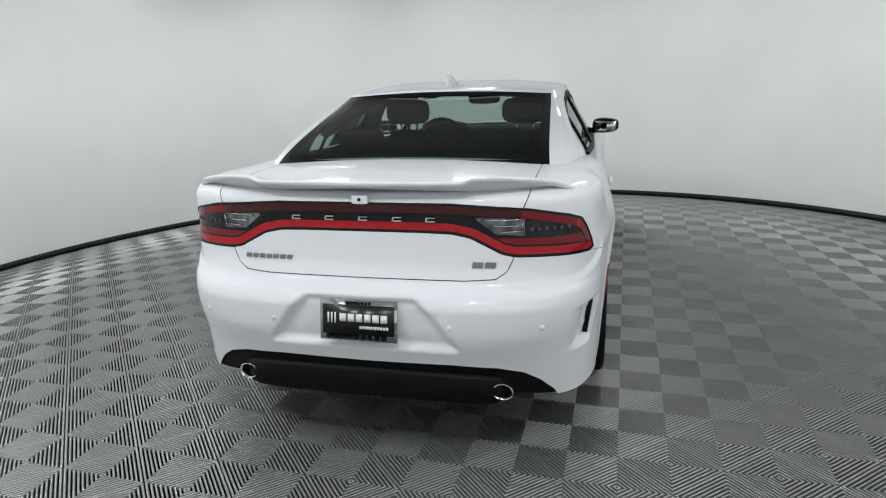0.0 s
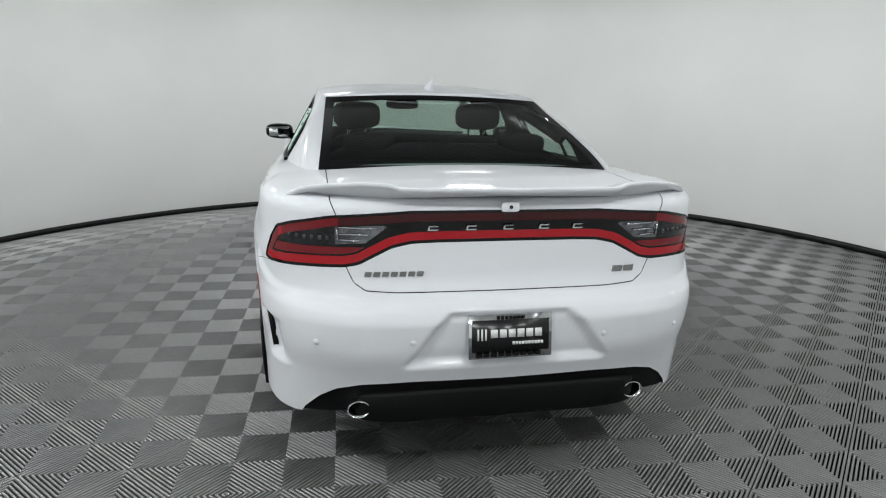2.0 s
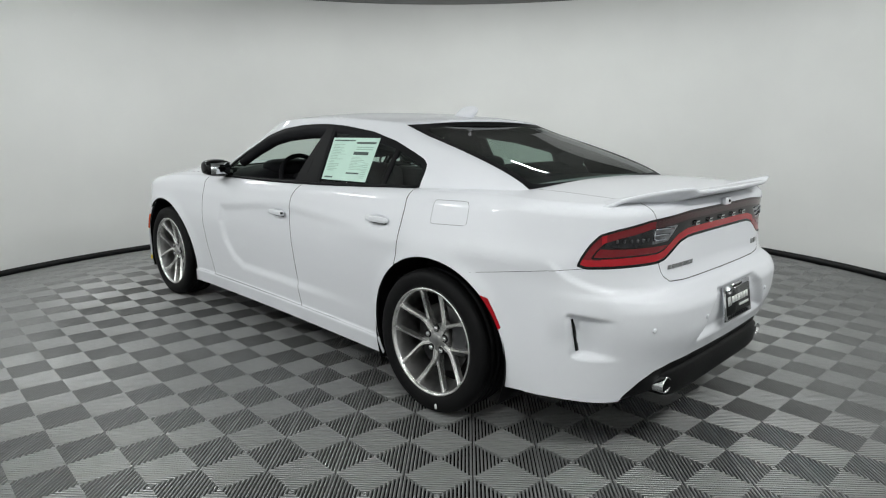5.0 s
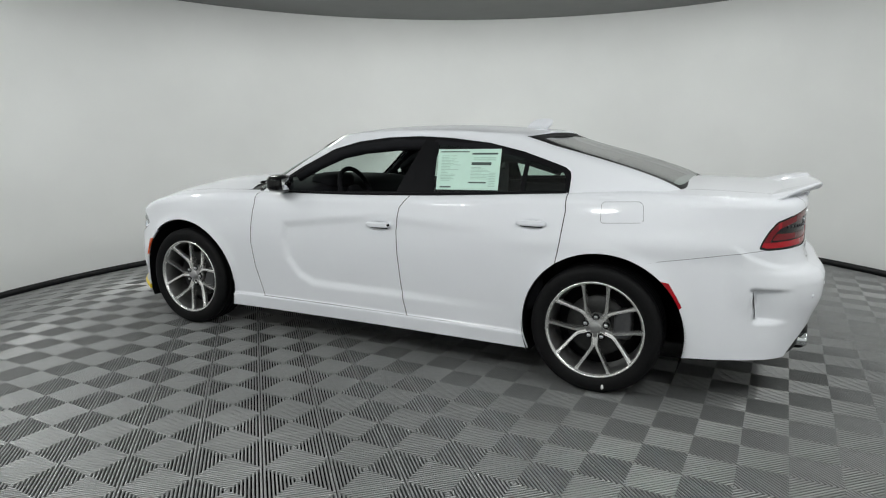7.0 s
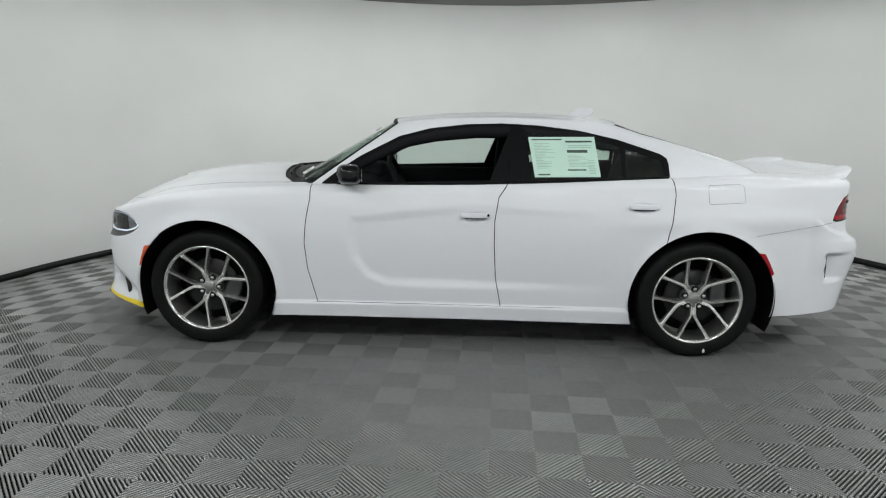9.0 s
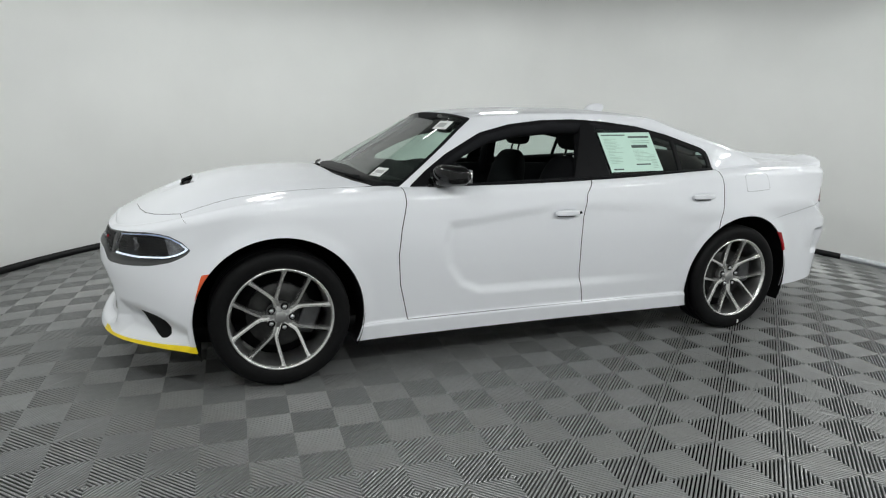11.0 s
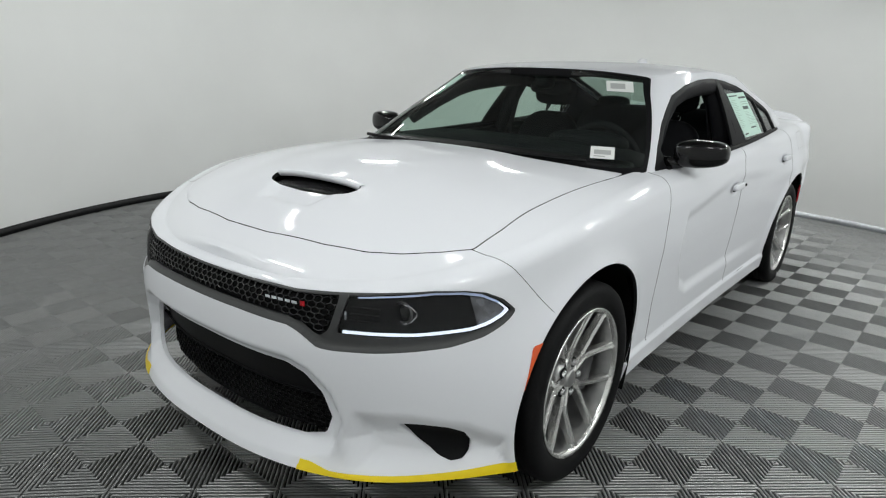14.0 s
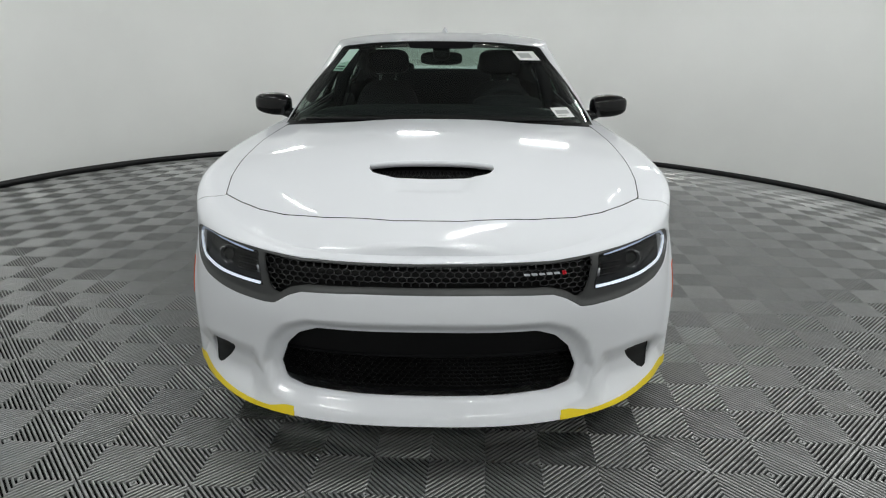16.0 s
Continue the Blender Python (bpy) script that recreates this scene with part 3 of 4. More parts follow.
body.carve("mark_f", ["body"], yz(MARK_F), mask=side)
body.carve("scoop", ["body"], lambda p: poly_sd(p[:, 0], p[:, 1], SCOOP), mask=lambda p: p[:, 2] - 0.85)
body.carve("hood", ["body"], lambda p: poly_sd(p[:, 0], p[:, 1], HOOD), mask=upper)
body.carve("cowl", ["body"], lambda p: 0.775 - p[:, 0], lambda p: 1.19 - p[:, 1], lambda p: p[:, 1] - 0.80, mask=lambda p: p[:, 2] - 0.99)
seam_fb = lambda p: p[:, 1] - (1.80 + 0.9 * (p[:, 2] - 0.70))
body.carve("front_bumper", ["body"], seam_fb, mask=lambda p: p[:, 1] - 1.5)
body.carve("lip", ["front_bumper"], lambda p: 0.262 - p[:, 2])
body.carve("guard", ["lip"], lambda p: p[:, 0] - 0.445)
body.carve("guard", ["front_bumper"], lambda p: p[:, 0] - 0.448, lambda p: 0.277 - 0.015 * np.clip((p[:, 0] - 0.48) / 0.06, 0, 1) - p[:, 2], lambda p: 0.54 - p[:, 0], mask=front)
body.carve("door_f", ["body"], yz(SEAM_A + SEAM_B[::-1]), mask=side)
body.carve("door_r", ["body"], yz(SEAM_B + SEAM_C[::-1]), mask=side)
body.carve("skirt", ["body", "door_f", "door_r"], lambda p: 0.283 - p[:, 2], mask=lambda p: 1.3 - abs(p[:, 1]))
body.carve("fuel", ["body"], yz(FUEL), mask=side)
body.carve("quarter", ["body"], lambda p: 0.2 - p[:, 1])
GAP = 0.0026
near_line = lambda pts, i, j: (lambda p: GAP - line_d(p[:, i], p[:, j], pts))
for pts in (SEAM_A, SEAM_B, SEAM_C[2:]):
    body.carve("gap", ["door_f", "door_r", "body", "quarter"], near_line(pts, 1, 2), mask=side)
body.carve("gap", ["door_f", "door_r", "skirt"], lambda p: 0.0015 - abs(p[:, 2] - 0.284), mask=side)
body.carve("gap", ["hood", "body", "front_bumper"], lambda p: 0.0018 - line_d(p[:, 0], p[:, 1], HOOD[:-5]), mask=upper)
body.carve("gap", ["trunk", "body", "quarter", "rear_bumper", "tail", "tail_red", "tail_top", "tail_topo", "tail_side", "tail_low", "lens", "lens_in"], lambda p: 0.0018 - line_d(p[:, 0], p[:, 2], TRUNK[:-1]), mask=rear)
body.carve("gap", ["rear_bumper", "body", "quarter"], lambda p: 0.001 - abs(seam_rb(p)), mask=lambda p: np.minimum(side(p), -1.8 - p[:, 1]))
body.carve("gap", ["front_bumper", "body"], lambda p: 0.0014 - abs(seam_fb(p)), mask=lambda p: np.minimum(p[:, 0] - 0.70, p[:, 2] - 0.72))
body.carve("gap", ["fuel"], lambda p: 0.0016 - poly_sd(p[:, 1], p[:, 2], FUEL))

# ---- cabin
cabin = Shell(cabin_grid(), "roof")
pillar = lambda p: ((p[:, 1] - 0.858) * 0.37 + (p[:, 2] - 1.03) * 0.51) / 0.63
cabin.carve("windscreen", ["roof"], pillar, lambda p: p[:, 1] - (0.345 + 0.055 * (1 - (p[:, 0] / 0.6) ** 2)), mask=lambda p: p[:, 1] - 0.1)
cabin.carve("ws_frit", ["windscreen"], lambda p: np.maximum(0.012 - pillar(p) * 0.9, np.maximum((0.370 + 0.055 * (1 - (p[:, 0] / 0.6) ** 2)) - p[:, 1], 1.045 - p[:, 2])))
glass_edge = lambda p: 0.662 - (p[:, 2] - 1.13) * 0.20 - p[:, 0]
cabin.carve("rear_glass", ["roof"], glass_edge, lambda p: 1.412 + 0.02 * (1 - (p[:, 0] / 0.6) ** 2) - p[:, 2], mask=lambda p: -0.95 - p[:, 1])
cabin.carve("rear_frit", ["rear_glass"], lambda p: np.maximum(0.045 - glass_edge(p), np.maximum(p[:, 2] - (1.392 + 0.02 * (1 - (p[:, 0] / 0.6) ** 2)), 1.15 - p[:, 2])))
cabin.carve("frame", ["roof"], yz(DLO), mask=lambda p: p[:, 0] - 0.5)
inset = lambda w: (lambda p: np.minimum(poly_sd(p[:, 1], p[:, 2], DLO) - w, 10))
sill = lambda p: p[:, 2] - (1.060 - 0.036 * p[:, 1])
cabin.carve("glass_f", ["frame"], inset(0.020), sill, lambda p: p[:, 1] - (-0.235 - 0.40 * (p[:, 2] - 1.054)), lambda p: 0.68 - p[:, 1])
cabin.carve("glass_r", ["frame"], inset(0.030), sill, lambda p: (-0.50 + 0.14 * (p[:, 2] - 1.05)) - p[:, 1], lambda p: p[:, 1] + 1.048)
cabin.carve("glass_q", ["frame"], inset(0.030), sill, lambda p: -1.073 - p[:, 1])
cabin.carve("b_pillar", ["frame"], lambda p: (-0.235 - 0.40 * (p[:, 2] - 1.054)) - p[:, 1], lambda p: p[:, 1] - (-0.48 + 0.14 * (p[:, 2] - 1.05)))
cabin.carve("gap", ["b_pillar", "frame"], lambda p: 0.0025 - abs(p[:, 1] - (-0.345 - 0.10 * (p[:, 2] - 1.05))))


def CABIN_AT(sd, y, z, lift=0.004):
    """Place on the cabin's side at (y, z), a little inside the glass."""
    v = np.array(cabin.v)
    v = v[v[:, 0] > 0.45]
    d = (v[:, 1] - y) ** 2 + (v[:, 2] - z) ** 2
    k = np.argsort(d)[:4]
    w = 1 / (d[k] + 1e-8)
    return (sd * (float((v[k, 0] * w).sum() / w.sum()) - lift), y, z)


def SIDEX(y, z):
    """Half-width of the body's skin at (y, z)."""
    v = np.array(body.v)
    v = v[v[:, 0] > 0.6]
    d = (v[:, 1] - y) ** 2 + (v[:, 2] - z) ** 2
    k = np.argsort(d)[:4]
    w = 1 / (d[k] + 1e-8)
    return float((v[k, 0] * w).sum() / w.sum())


def TOPZ(x, y):
    """Height of the bonnet's skin at (x, y)."""
    v = np.array(body.v)
    v = v[(v[:, 2] > 0.85) & (v[:, 1] > 1.0)]
    d = (v[:, 0] - abs(x)) ** 2 + (v[:, 1] - y) ** 2
    k = np.argsort(d)[:4]
    w = 1 / (d[k] + 1e-8)
    return float((v[k, 2] * w).sum() / w.sum())

# ---------------------------------------------------------------- car: the panels as objects
car = tagged(new("car"), "white four-door sports sedan parked on ribbed floor tiles", "car")


def part(name, verts, faces, mat, parent=car, label="", smooth=True):
    ob = mesh_object(name, verts, faces, mat, smooth)
    ob.parent = parent
    if label:
        ob["label"] = label
    return ob


body.panel("hood", ["hood"], PAINT, car, seam_mat=BLACK)
body.panel("cowl_panel", ["cowl"], BLACK, car, 0, 0.012, 0)
trunk_lid = body.panel("trunk_lid", ["trunk"], PAINT, car, seam_mat=BLACK)
front_bumper = body.panel("front_bumper", ["front_bumper", "lip"], PAINT, car)
rear_bumper = body.panel("rear_bumper", ["rear_bumper"], PAINT, car, seam_mat=BLACK)
doors = {}
lamps = {}
for sd in (-1, 1):
    body.panel("fender", ["body"], PAINT, car, sd, seam_mat=BLACK)
    body.panel("quarter_panel", ["quarter"], PAINT, car, sd, seam_mat=BLACK)
    doors["f", sd] = body.panel("front_door", ["door_f"], PAINT, car, sd, seam_mat=BLACK)
    doors["r", sd] = body.panel("rear_door", ["door_r"], PAINT, car, sd, seam_mat=BLACK)
    body.panel("side_skirt", ["skirt"], PAINT, car, sd)
    body.panel("fuel_door" if sd < 0 else "side_cover", ["fuel"], PAINT, car, sd, seam_mat=BLACK)
    body.panel("side_marker", ["mark_f"], AMBER, car, sd, -0.003, label="orange side marker")
    body.panel("side_marker", ["mark_r"], REDL, car, sd, -0.003, label="red side marker")
    body.panel("bumper_guard", ["guard"], YELLOW, car, sd, -0.004, label="yellow protective edge strip")
    cabin.panel("window_frame", ["frame"], SATIN, car, sd, 0.004)
    cabin.panel("pillar_cover", ["b_pillar"], SATIN, car, sd, 0.002)
    cabin.panel("window", ["glass_r"], GLASS, car, sd, 0.012, 0)
    cabin.panel("quarter_window", ["glass_q"], GLASS, car, sd, 0.012, 0)
    lamps[sd] = lamp_body = body.panel("headlamp", ["headlamp", "drl", "drl_up", "swirl"], BLACK, car, sd, 0.028, 0, label="dark headlamp with lit white edge")
    body.panel("light_strip", ["drl"], LED, lamp_body, sd, 0.008, 0.006)
    body.panel("upper_strip", ["drl_up"], LEDUP, lamp_body, sd, 0.008, 0.006, label="dim bluish upper strip")
    body.panel("reflector_bowl", ["swirl"], SILVERL, lamp_body, sd, 0.014, 0)
    body.panel("lamp_cover", ["headlamp", "drl", "drl_up", "swirl"], CLEAR, lamp_body, sd, 0.002, 0)
    body.panel("fog_pocket", ["fog"], BLACK, car, sd, 0.014, 0)
cabin.panel("window", ["glass_f"], GLASS, car, 1, 0.012, 0)
cabin.panel("roof", ["roof"], PAINT, car)
cabin.panel("headliner", ["roof"], CLOTH, car, 0, 0.035, 0)
cabin.panel("windscreen", ["windscreen"], GLASS, car, 0, 0.003, 0)
cabin.panel("windscreen_border", ["ws_frit"], SATIN, car, 0, 0.002, 0.006)
cabin.panel("rear_window", ["rear_glass"], GLASS_DARK, car, 0, 0.003, 0)
cabin.panel("rear_window_border", ["rear_frit"], SATIN, car, 0, 0.002, 0.006)
body.panel("lamp_bezel", ["band"], BEZEL, car, 0, 0.004)
grille = body.panel("grille", ["grille"], BLACK, car, 0, 0.03, 0)
intake = body.panel("lower_intake", ["intake_low"], BLACK, car, 0, 0.07, 0)
body.panel("intake_panel", ["intake_up"], BLACK, intake, 0, 0.035, 0.03)
diffuser = body.panel("diffuser", ["diffuser"], BLACK, car, 0, 0.012, 0.03)
tail_lamp = body.panel("tail_lamp", ["tail"], GLOSS, car, 0, 0.004)
body.panel("light_band", ["tail_red"], REDL, tail_lamp, 0, 0.002, 0.006, label="red tail lamp band")
body.panel("upper_band", ["tail_top"], REDD, tail_lamp, 0, 0.002, 0.006, label="dark red tail lamp band")
for sd in (-1, 1):
    body.panel("outer_band", ["tail_topo", "tail_side"], REDM, tail_lamp, sd, 0.002, 0.006)
    body.panel("lower_lens", ["tail_low"], REDM, tail_lamp, sd, 0.003, 0.006)
    body.panel("smoked_lens", ["lens"], LENSM, tail_lamp, sd, 0.003, 0.006)
    body.panel("reversing_lens", ["lens_in"], SILVERL, tail_lamp, sd, 0.005, 0.006, label="clear chrome-backed lens")
scoop = body.panel("scoop_mesh", ["scoop"], BLACK, car, 0, 0.035, 0)
body.panel("inner_shell", ["body", "quarter", "hood", "trunk", "rear_bumper", "door_f", "door_r", "skirt", "fuel", "gap", "tail", "tail_red", "tail_low", "lens", "lens_in", "mark_f", "mark_r", "tail_top", "tail_topo", "tail_side", "cowl"], BLACK, car, 0, 0.016, 0)


# ---------------------------------------------------------------- shape helpers
def box_mesh(sx, sy, sz, at=(0, 0, 0), power=4.0, n=10, shape=None):
    """Rounded block (superellipsoid) of half sizes; shape(v) may bend it."""
    vs, fs = [], []
    m = 2 * n
    e = 2.0 / power
    sg = lambda c: math.copysign(abs(c) ** e, c)
    for i in range(n + 1):
        a = -math.pi / 2 + math.pi * i / n
        for j in range(m):
            b = 2 * math.pi * j / m
            vs.append([sx * sg(math.cos(a)) * sg(math.cos(b)), sy * sg(math.cos(a)) * sg(math.sin(b)), sz * sg(math.sin(a))])
    for i in range(n):
        for j in range(m):
            k = (j + 1) % m
            fs.append((i * m + j, i * m + k, (i + 1) * m + k, (i + 1) * m + j))
    if shape:
        vs = [shape(v) for v in vs]
    return [(v[0] + at[0], v[1] + at[1], v[2] + at[2]) for v in vs], fs


def tube(points, r, n=8, ends=True):
    """Round bar along 3D points; r may be a list."""
    vs, fs = [], []
    pts = [Vector(p) for p in points]
    rr = r if isinstance(r, (list, tuple)) else [r] * len(pts)
    for i, p in enumerate(pts):
        d = (pts[min(i + 1, len(pts) - 1)] - pts[max(i - 1, 0)]).normalized()
        u = d.cross(Vector((0.31, 0.17, 0.93))).normalized()
        w = d.cross(u)
        for k in range(n):
            a = 2 * math.pi * k / n
            vs.append(p + (u * math.cos(a) + w * math.sin(a)) * rr[i])
    for i in range(len(pts) - 1):
        for k in range(n):
            q = (k + 1) % n
            fs.append((i * n + k, i * n + q, (i + 1) * n + q, (i + 1) * n + k))
    if ends:
        fs.append(tuple(range(n))[::-1])
        fs.append(tuple((len(pts) - 1) * n + k for k in range(n)))
    return vs, fs


def spin(profile, n=72, center=(0, 0, 0), axis="x"):
    """Revolve (radius, along) pairs round the x axis (or y)."""
    vs, fs = [], []
    for r, h in profile:
        for k in range(n):
            a = 2 * math.pi * k / n
            c, s = r * math.cos(a), r * math.sin(a)
            v = (h, c, s) if axis == "x" else (c, h, s)
            vs.append((v[0] + center[0], v[1] + center[1], v[2] + center[2]))
    for i in range(len(profile) - 1):
        for k in range(n):
            q = (k + 1) % n
            fs.append((i * n + k, i * n + q, (i + 1) * n + q, (i + 1) * n + k))
    return vs, fs


def join(*meshes):
    vs, fs = [], []
    for v, f in meshes:
        o = len(vs)
        vs += list(v)
        fs += [tuple(o + i for i in q) for q in f]
    return vs, fs


def slab(corners, thick):
    """Thin plate from four 3D corners, thickened along its normal."""
    c = [Vector(q) for q in corners]
    n = (c[1] - c[0]).cross(c[3] - c[0]).normalized() * thick
    vs = c + [q + n for q in c]
    return vs, [(3, 2, 1, 0), (4, 5, 6, 7), (0, 1, 5, 4), (1, 2, 6, 5), (2, 3, 7, 6), (3, 0, 4, 7)]


def on_plate(corners, u0, v0, u1, v1, lift=0.0015):
    """Small rectangle on a four-cornered plate, by shares of its sides."""
    a, b, c, d = [Vector(q) for q in corners]
    f = lambda u, v: (a * (1 - u) + b * u) * (1 - v) + (d * (1 - u) + c * u) * v
    return slab([f(u0, v0), f(u1, v0), f(u1, v1), f(u0, v1)], lift)


# ---------------------------------------------------------------- wheels
BEAD = 1.043  # rim size against the sketch below


def build_wheel():
    """Outward is -x; the origin is the wheel's centre."""
    lip = -0.112
    rim_prof = [(0.262, lip + 0.004), (0.2635, lip - 0.002), (0.258, lip - 0.006), (0.250, lip), (0.246, lip + 0.012)]
    v, f = spin(rim_prof, 96)
    wheel = part("wheel", v, f, RIM, car, "machined alloy wheel with five forked spokes")
    part("barrel", *spin([(0.2462, lip + 0.011), (0.240, lip + 0.04), (0.234, lip + 0.19), (0.25, lip + 0.21), (0.262, lip + 0.21)], 64), BARREL, wheel)

    def arm(pts, flip=1):
        """Spoke arm with a raised bright ridge along one edge; flip mirrors it."""
        vs, fs = [], []
        k = len(pts)
        for i, (r, a, w, dep, th) in enumerate(pts):
            c, s = math.cos(a), math.sin(a)
            for du, dz in ((-0.62, th), (-0.5, 0.010), (-0.34, 0.0), (-0.18, 0.0005), (-0.05, 0.006), (0.40, 0.0085), (0.5, 0.012), (0.62, th)):
                vs.append((dep + dz, r * c - s * du * w * flip, r * s + c * du * w * flip))
        for i in range(k - 1):
            for j in range(7):
                q = (i * 8 + j, i * 8 + j + 1, i * 8 + 9 + j, i * 8 + 8 + j)
                fs.append(q if flip > 0 else q[::-1])
        return vs, fs

    for n in range(5):
        t = radians(-90 + 72 * n)
        pcs = []
        for sg in (-1, 1):
            o = radians(sg * 20.5)
            pcs.append(arm([(0.026, t + sg * 0.30, 0.020, -0.058, 0.05), (0.060, t + sg * 0.150, 0.020, -0.064, 0.046), (0.098, t + sg * 0.092, 0.020, -0.070, 0.042), (0.122, t + sg * 0.155, 0.0195, -0.075, 0.04), (0.160, t + sg * 0.250, 0.0185, -0.085, 0.036), (0.205, t + sg * 0.322, 0.0185, -0.098, 0.032), (0.238, t + o, 0.023, -0.108, 0.03), (0.250, t + o * 1.01, 0.032, -0.112, 0.028)], -sg))
        part("spoke", *join(*pcs), RIM, wheel, smooth=False)
    part("hub", *spin([(0.0, -0.06), (0.052, -0.058), (0.066, -0.050), (0.072, -0.02), (0.072, 0.02)], 40), BARREL, wheel)
    part("centre_cap", *spin([(0.0, -0.070), (0.026, -0.070), (0.032, -0.066), (0.033, -0.055)], 32), BARREL, wheel)
    for n in range(5):
        a = radians(-54 + 72 * n)
        v, f = spin([(0.0, -0.070), (0.009, -0.070), (0.0125, -0.066), (0.0125, -0.05)], 6)
        part("lug_nut", [(p[0], p[1] + 0.0575 * math.cos(a), p[2] + 0.0575 * math.sin(a)) for p in v], f, CHROME, wheel)
        v, f = spin([(0.012, -0.0598), (0.018, -0.0606), (0.0195, -0.056)], 20)
        part("lug_seat", [(p[0], p[1] + 0.0575 * math.cos(a), p[2] + 0.0575 * math.sin(a)) for p in v], f, BLACK, wheel)
    part("brake_disc", *spin([(0.07, -0.01), (0.075, -0.012), (0.172, -0.012), (0.174, -0.008), (0.174, 0.012), (0.07, 0.012)], 64), STEEL, wheel)
    part("brake_caliper", *box_mesh(0.045, 0.05, 0.085, (-0.012, -0.145, 0.03), 5), RIMD, wheel)
    part("brake_shield", *spin([(0.02, 0.03), (0.238, 0.05), (0.238, 0.055), (0.02, 0.04)], 48), BLACK, wheel)
    for ob in [wheel] + [q for q in wheel.children if not q.name.startswith("brake")]:
        for p in ob.data.vertices:
            p.co.y, p.co.z = p.co.y * BEAD, p.co.z * BEAD
    tyre_prof = [(0.268, -0.100), (0.276, -0.113), (0.292, -0.121), (0.318, -0.125), (0.338, -0.122), (0.352, -0.114), (0.3600, -0.100)]
    for g0 in (-0.062, -0.022, 0.018, 0.058):
        tyre_prof += [(0.3635, g0 - 0.006), (0.356, g0 - 0.004), (0.356, g0 + 0.004), (0.3635, g0 + 0.006)]
    tyre_prof += [(0.360, 0.100), (0.352, 0.114), (0.318, 0.125), (0.276, 0.115), (0.268, 0.1)]
    part("tyre", *spin(tyre_prof, 96), RUBBER, wheel)
    return wheel


wheel_left = build_wheel()
wheel_left.matrix_basis = pose(-0.812, 1.526, 0.362, 20, 0, 0)
for x0, y0, turn in ((-0.812, -1.526, 0), (0.812, 1.526, 180), (0.812, -1.526, 180)):
    w = copy_thing(wheel_left, pose(x0, y0, 0.362, 6 if y0 > 0 else 0, 0, turn))
    w.parent = car
mark = spin([(0.0, -0.1245), (0.009, -0.1255), (0.010, -0.121)], 14)
part("balance_dot", [(p[0] - 0.813, p[1] * 0.8 - 1.59, p[2] * 1.5 + 0.046) for p in mark[0]], mark[1], PAPER, car, "pale yellow balance dot")

# wheel housings and floor pan
for sd in (-1, 1):
    for cy, rr in ((1.526, 0.441), (-1.552, 0.446)):
        vs, fs = [], []
        ang = [radians(-25 + 230 * k / 40) for k in range(41)]
        for xx in (0.915, 0.40):
            for a in ang:
                vs.append((sd * xx, cy + rr * math.cos(a), 0.36 + rr * math.sin(a)))
        for k in range(40):
            fs.append((k, k + 1, 41 + k + 1, 41 + k))
        fs.append(tuple(41 + k for k in range(41)))
        part("wheel_housing", vs, fs, BLACK)
part("floor_pan", *box_mesh(0.74, 2.12, 0.05, (0, -0.10, 0.245), 14, 12), BLACK)

# ---------------------------------------------------------------- spoiler, fin, mirrors, handles
ye = spline((0, -2.605), (0.4, -2.585), (0.55, -2.545), (0.68, -2.475), (0.77, -2.39), (0.825, -2.285))
zt = spline((0, 1.160), (0.39, 1.161), (0.44, 1.176), (0.5, 1.176), (0.62, 1.166), (0.72, 1.145), (0.78, 1.112), (0.825, 1.08))
cd = spline((0, 0.20), (0.36, 0.20), (0.45, 0.23), (0.6, 0.20), (0.72, 0.14), (0.825, 0.015))
vs, fs = [], []
xs = np.concatenate([np.linspace(-0.825, 0.825, 111)])
for xx in xs:
    a = abs(xx)
    e, t, c = float(ye(a)), float(zt(a)), float(cd(a))
    deck = 1.118 - 0.05 * max(0, (a - 0.72) / 0.105) + 0.012 * max(0, 1 - a / 0.6)
    for q in ((e + c, deck - 0.006), (e + c * 0.75, deck + (t - deck) * 0.22), (e + c * 0.4, deck + (t - deck) * 0.62), (e + c * 0.12, t - 0.003), (e + 0.004, t), (e, t - 0.004), (e + 0.006, t - 0.016), (e + 0.02, t - 0.024), (e + min(0.09, c * 0.6), min(t - 0.04, deck - 0.012))):
        vs.append((xx, q[0], q[1]))
for i in range(len(xs) - 1):
    for j in range(8):
        fs.append((i * 9 + j, i * 9 + j + 1, i * 9 + 10 + j, i * 9 + 9 + j))
part("spoiler", vs, fs, PAINT)
fin = box_mesh(0.030, 0.080, 0.045, (0, -0.905, 1.478), 2.6, 12, lambda v: [v[0] * (1 - 0.75 * max(0, v[2]) / 0.045), v[1] - 0.036 * max(0, v[2]) / 0.045 + 0.02 * (v[2] < 0), v[2] * 1.1])
part("antenna_fin", *fin, PAINT)
